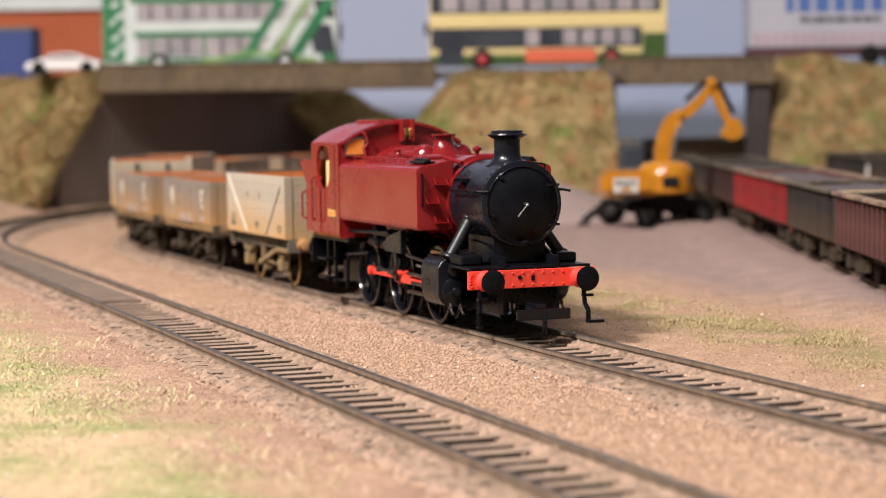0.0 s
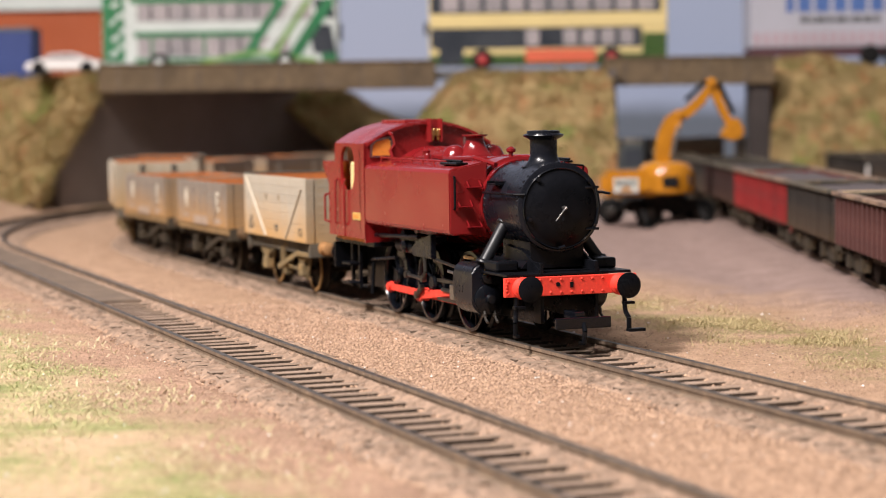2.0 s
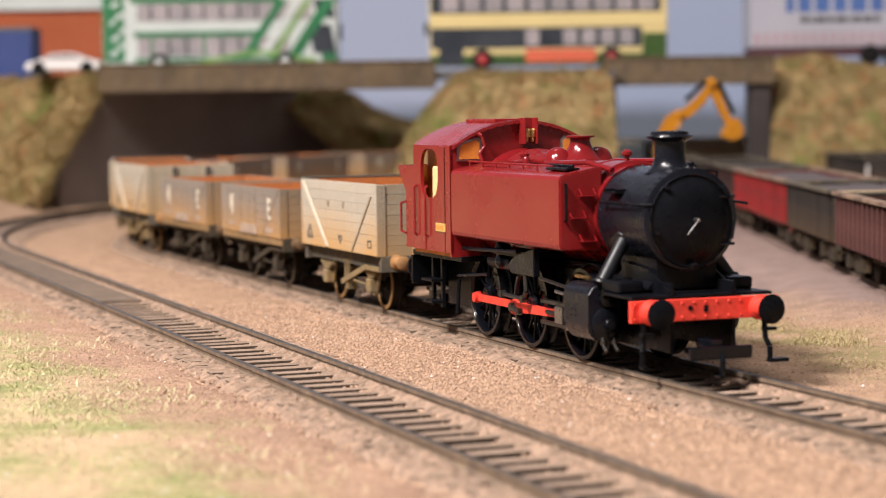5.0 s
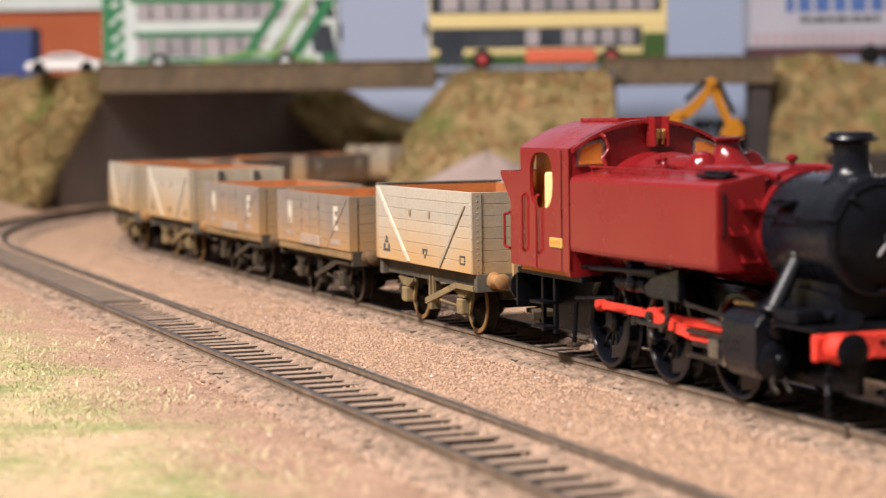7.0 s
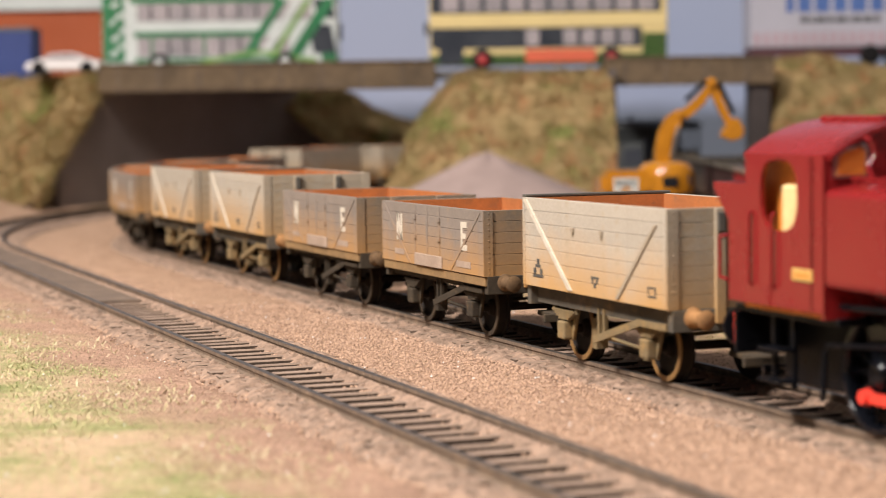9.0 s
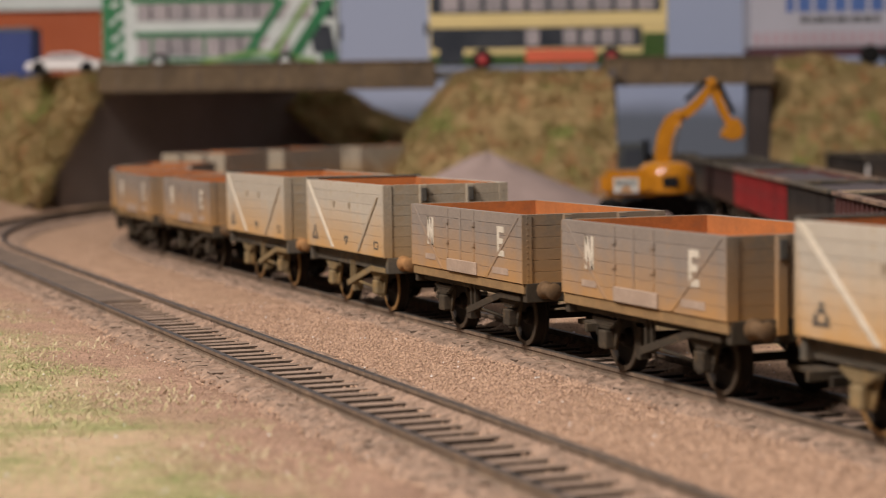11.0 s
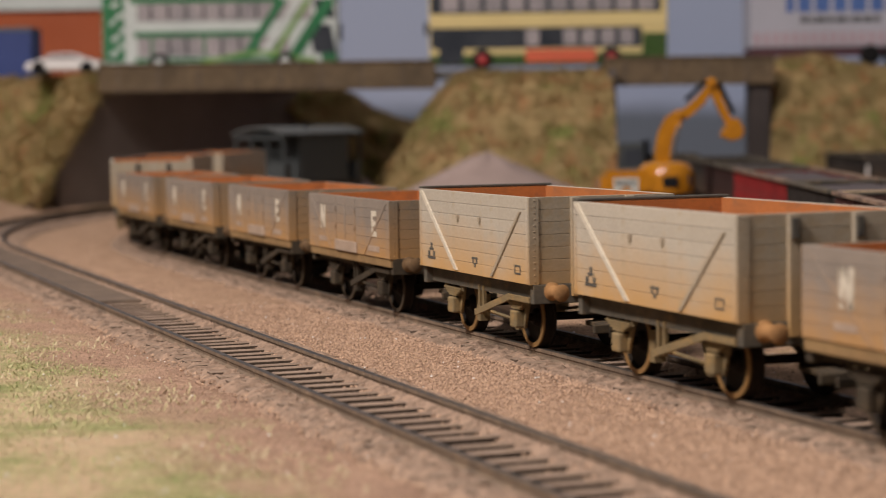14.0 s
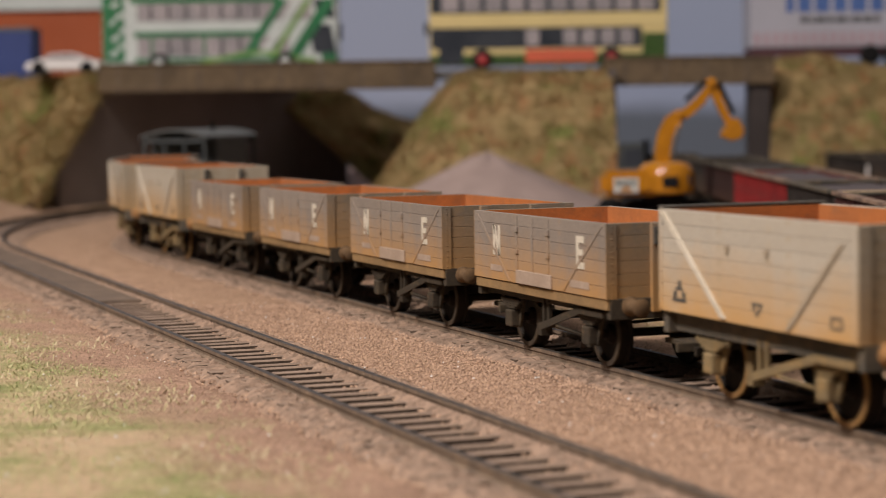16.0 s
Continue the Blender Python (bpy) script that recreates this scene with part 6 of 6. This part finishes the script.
        box(bm, x1 + 0.5, x1 + 3, y0 - 1, y0 + 2, 20, 30, 0.3)
        part("mirror", bm, M_GLASS, b)
    return b


build_bus(-6.7, 142, True, "cream")
build_bus(-211, -64, False, "green")


def build_trailer():
    t = thing("lorry_trailer", "white box trailer with blue lettering blocks and red checks", "lorry trailer", m=place(0, 0, 81.2))
    y0 = 1280
    part("box", box(B(), 194.5, 330, y0, y0 + 33, 11.5, 62, 0.6), M_TRAILER, t)
    part("chassis", box(B(), 195, 330, y0 + 2, y0 + 31, 6.5, 11.4), M_CHASSIS, t)
    for x in (270, 284, 298):
        part("wheel", lathe(B(), [(3, 0), (6, 0.3), (6.4, 1), (6.4, 5), (3, 5.6)], (x, y0 + 5, 6.4), (0, -1, 0), 22), M_RUBBER, t, smooth=True)
    part("landing_leg", box(B(), 215, 217, y0 + 4, y0 + 7, 0.0, 6.6), M_CHASSIS, t)
    x = 217.0
    for k, wd in enumerate((7, 10, 11, 10, 12, 10, 11)):
        bm = B()
        box(bm, x, x + wd - 2.2, y0 - 0.3, y0 + 0.2, 33.5, 45.5)
        part("lettering_block", bm, M_TBLUE, t, "plain blue lettering block")
        x += wd + 0.6
    x = 226.0
    for k, wd in enumerate((6, 4, 7, 5, 8, 3, 6, 7, 5)):
        part("lettering_bar", box(B(), x, x + wd - 1.2, y0 - 0.3, y0 + 0.2, 27, 30.4), M_VAN, t)
        x += wd
    for k in range(22):
        part("red_check", box(B(), 197 + k * 6, 200.2 + k * 6, y0 - 0.3, y0 + 0.2, 13, 21), M_TRED, t)
    return t


build_trailer()


def build_car():
    c = thing("parked_car", "small white saloon car parked by the bridge", "model car", m=place(0, 1240, 81.2))
    bm = B()
    prism(bm, [(-250, 2.4), (-250.5, 6.5), (-247, 8.0), (-241, 8.6), (-235, 12.6), (-221, 12.8), (-213, 8.8), (-206, 8.0), (-204.6, 5.5), (-205, 2.4)], -11, 11)
    bmesh.ops.bevel(bm, geom=list(bm.edges), offset=0.9, segments=2, affect="EDGES")
    part("body", bm, M_CAR, c, smooth=True)
    bm = B()
    prism(bm, [(-239.5, 8.9), (-234.8, 11.8), (-221.6, 12.0), (-215, 8.9)], -11.15, -10.9)
    part("side_window", bm, M_PALE, c)
    for x in (-242, -213):
        for s in (-1, 1):
            part("wheel", lathe(B(), [(2, 0), (3.8, 0.2), (4.0, 0.6), (4.0, 2.6), (2, 2.8)], (x, s * 8.5, 4.0), (0, s, 0), 20), M_RUBBER, c, smooth=True)
    return c


build_car()
ct = thing("shipping_container", "dark blue container standing by the road", "container", m=place(0, 1290, 81.2))
part("shell", box(B(), -345, -258, 0, 32, 0, 29, 0.4), M_BLUE, ct)
cor = mesh_of("corrugation", box(B(), -1.1, 1.1, -0.5, 0.3, 1.5, 27.5), M_BLUE)
for k in range(18):
    part("corrugation", cor, None, ct, at=(-342 + k * 4.8, 0, 0))
part("roof_edge", box(B(), -345, -258, -0.6, 32, 29.1, 31.5, 0.3), M_ROOF, ct)
wh = thing("warehouse", "orange-clad warehouse with a white eaves band", "model building")
part("wall", box(B(), -470, -247, 1500, 1590, 0, 134), M_BRICK, wh)
rb = mesh_of("cladding_rib", box(B(), -0.8, 0.8, -0.6, 0.4, 80, 133.5), M_BRICK)
for k in range(30):
    part("cladding_rib", rb, None, wh, at=(-460 + k * 7.2, 1500, 0))
part("eaves_band", box(B(), -472, -245, 1496, 1592, 134.1, 152, 0.5), M_BWHITE, wh)
solid("backdrop", box(B(), -760, 760, 1640, 1646, 1.5, 620), M_SKY, "painted pale blue-grey sky back board", "backdrop", "structure")


# ---- loose stones and static grass ----
def scatter_stones():
    rng = random.Random(5)
    verts, faces = [], []

    def stone(x, y, z, r):
        base = len(verts)
        pts = [(1, 0, 0), (-1, 0, 0), (0, 1, 0), (0, -1, 0), (0, 0, 0.9), (0, 0, -0.6)]
        a = rng.uniform(0, 6.28)
        for px_, py_, pz_ in pts:
            k = r * rng.uniform(0.65, 1.2)
            verts.append(((x + (px_ * math.cos(a) - py_ * math.sin(a)) * k) * MM, (y + (px_ * math.sin(a) + py_ * math.cos(a)) * k) * MM, (z + pz_ * k * 0.8) * MM))
        for f in ((0, 2, 4), (2, 1, 4), (1, 3, 4), (3, 0, 4), (2, 0, 5), (1, 2, 5), (3, 1, 5), (0, 3, 5)):
            faces.append([base + i for i in f])
    for line, lo, hi in ((LINE_A, 150, 640), (LINE_B, 120, 640)):
        for _ in range(4200):
            d = rng.uniform(lo, hi)
            side = rng.choice((-1, 1)) * abs(rng.gauss(15.5, 2.6))
            x, y, _h = line.at(d, side)
            stone(x, y, 1.5 - 0.09 * abs(abs(side) - 12), rng.uniform(0.2, 0.7))
        for _ in range(3600):
            d = rng.uniform(lo, hi)
            off = rng.choice((-1, 1)) * (7.9 - abs(rng.gauss(0, 2.4)))
            x, y, _h = line.at(d, off)
            stone(x, y, 1.0 + 0.12 * max(abs(off) - 2, 0), rng.uniform(0.25, 0.75))
    for _ in range(52000):
        y = 240 + 420 * rng.random() ** 1.6
        q = rng.uniform(70, 290)
        x = (q - y * NY) / NX
        if min(abs(q - 114.38), abs(q - 177.9)) > 12:
            stone(x, y, rise(x, y) + 0.05, rng.uniform(0.12, 0.34) * (1.7 if rng.random() < 0.04 else 1))
    for _ in range(30000):
        y = 235 + 330 * rng.random() ** 1.4
        q = rng.uniform(127, 166)
        x = (q - y * NY) / NX
        stone(x, y, rise(x, y) + 0.1, rng.uniform(0.2, 0.46))
    grains = len(faces)
    for _ in range(380):
        y = 250 + 330 * rng.random()
        q = rng.uniform(30, 270)
        x = (q - y * NY) / NX
        if min(abs(q - 114.38), abs(q - 177.9)) > 10:
            stone(x, y, rise(x, y) + 0.15, rng.uniform(0.15, 0.4))
    me = bpy.data.meshes.new("ballast_grains")
    me.from_pydata(verts, [], faces)
    me.materials.append(M_STONE)
    me.materials.append(M_CHIP)
    me.polygons.foreach_set("material_index", [0] * grains + [1] * (len(faces) - grains))
    tagged(new("ballast_grains", me), "loose sandy ballast grains beside the tracks", "ballast", kind="stuff")


def scatter_grass(name, spots, material, label, thin=1.0):
    rng = random.Random(name)
    verts, faces = [], []
    for x, y, h, lean in spots(rng):
        a = rng.uniform(0, 6.28)
        z = rise(x, y) - 0.1
        w = rng.uniform(0.09, 0.17) * thin
        dx, dy = math.cos(a) * lean * h, math.sin(a) * lean * h
        wx, wy = -math.sin(a) * w, math.cos(a) * w
        b = len(verts)
        for px_, py_, pz_ in ((x - wx, y - wy, z), (x + wx, y + wy, z), (x + dx * 0.4 + wx * 0.7, y + dy * 0.4 + wy * 0.7, z + h * 0.6), (x + dx * 0.4 - wx * 0.7, y + dy * 0.4 - wy * 0.7, z + h * 0.6), (x + dx, y + dy, z + h * (1 - 0.25 * lean))):
            verts.append((px_ * MM, py_ * MM, pz_ * MM))
        faces += [(b, b + 1, b + 2, b + 3), (b + 3, b + 2, b + 4)]
    me = bpy.data.meshes.new(name)
    me.from_pydata(verts, [], faces)
    me.materials.append(material)
    tagged(new(name, me), label, "grass", kind="stuff")


def edge_spots(rng):
    for _ in range(42000):
        y = rng.uniform(230, 700)
        q = 82 - abs(rng.gauss(0, 36))
        if noise.noise((y * 0.03, q * 0.05, 7)) + rng.uniform(-0.3, 0.3) < (0.25 if q > 70 else -0.15):
            continue
        yield (q - y * NY) / NX, y, rng.uniform(0.25, 0.9), rng.uniform(0.9, 2.4)


def straw_spots(rng):
    for _ in range(2600):
        y = rng.uniform(235, 560)
        q = 92 - abs(rng.gauss(0, 30))
        if noise.noise((y * 0.025, q * 0.04, 3)) + rng.uniform(-0.3, 0.3) > -0.05:
            yield (q - y * NY) / NX, y, rng.uniform(0.8, 2.0), rng.uniform(1.6, 3.4)


def tuft_spots(rng):
    for _ in range(60000):
        q = rng.gauss(238, 10)
        y = 395 + 250 * rng.random()
        x = (q - y * NY) / NX
        if noise.noise((x * 0.06, y * 0.045, 2)) + 0.5 * noise.noise((x * 0.2, y * 0.2, 5)) + rng.uniform(-0.35, 0.35) < 0.16:
            continue
        yield x, y, rng.uniform(0.4, 1.3) * (2.6 if rng.random() < 0.05 else 1), rng.uniform(0.8, 3.2)


scatter_stones()
scatter_grass("edge_grass", edge_spots, M_GRASS, "short worn green and straw static grass", 0.8)
scatter_grass("loose_straw", straw_spots, M_STRAW, "pale loose straw lying over the grass", 0.8)
scatter_grass("dry_grass_tufts", tuft_spots, M_TUFT, "dry olive grass tufts beside the track", 0.5)


# ---- what moves: the train runs out of the bend past the camera ----
RUN = [(0, 347), (0.5, 350.5), (1, 355), (1.5, 361), (2, 368), (2.5, 376), (3, 384.6), (3.5, 394), (4, 404), (4.2, 408.3), (5, 428.6), (5.6, 446), (6.3, 467.5),
       (7, 493), (7.5, 513), (8, 536.5), (8.5, 560.8), (9, 586.3), (9.6, 617.5), (10.4, 661), (11.5, 723), (12, 752), (12.5, 781.5), (13, 811.5), (13.5, 842), (14, 872.5), (14.5, 903), (15, 934), (15.5, 964), (16, 996)]


def travelled(t):
    """Where the engine's buffers are along the line, in mm, by a smooth curve through RUN."""
    i = max(k for k in range(len(RUN) - 1) if RUN[k][0] <= t)
    (t0, a), (t1, b) = RUN[i], RUN[i + 1]

    def slope(k):
        lo, hi = max(k - 1, 0), min(k + 1, len(RUN) - 1)
        return (RUN[hi][1] - RUN[lo][1]) / (RUN[hi][0] - RUN[lo][0])
    h = t1 - t0
    u = (t - t0) / h
    return a * (2 * u ** 3 - 3 * u ** 2 + 1) + b * (3 * u ** 2 - 2 * u ** 3) + h * (slope(i) * (u ** 3 - 2 * u ** 2 + u) + slope(i + 1) * (u ** 3 - u ** 2))


def on_line(d):
    x, y, h = LINE_A.at(d)
    return place(x, y, RAIL, h)


def turned(x, z, d, r, start=0.0):
    return Matrix.Translation(Vector((x, 0, z)) * MM) @ Matrix.Rotation(d / r + start, 4, "Y")


def motions():
    slow = [k * 0.25 for k in range(65)]
    quick = [k * 0.1 for k in range(161)]
    walk(LOCO, [(t, on_line(travelled(t))) for t in slow])
    for ax, x in zip(GEAR["wheels"], WHEEL_X):
        walk(ax, [(t, turned(x, 9.2, travelled(t), 8.8, 2.9)) for t in quick])
    for k in range(2):
        rods, mains, heads = [], [], []
        for t in quick:
            a = travelled(t) / 8.8 + 2.9
            cx, cz = -CRANK * math.sin(a), 9.2 - CRANK * math.cos(a)
            px_ = WHEEL_X[1] + cx
            rods.append((t, Matrix.Translation(Vector((px_, 0, cz)) * MM)))
            hx = px_ + math.sqrt(25.5 ** 2 - (8.8 - cz) ** 2)
            heads.append((t, Matrix.Translation(Vector((hx, 0, 8.8)) * MM)))
            mains.append((t, Matrix.Translation(Vector((px_, 0, cz)) * MM) @ Matrix.Rotation(-math.atan2(8.8 - cz, hx - px_), 4, "Y")))
        walk(GEAR["rods"][k], rods)
        walk(GEAR["mains"][k], mains)
        walk(GEAR["heads"][k], heads)
    for i, (w, half) in enumerate(TRAIN):
        back = 146.0 + 87.0 * i + half + (8.0 if w is VAN else 0.0)
        walk(w, [(t, on_line(travelled(t) - back)) for t in slow])
        for ax in [o for o in w.children if o.name.startswith("wheelset")]:
            walk(ax, [(t, turned(ax.location.x / MM, 6.3, travelled(t), 6.3, i)) for t in quick])


motions()
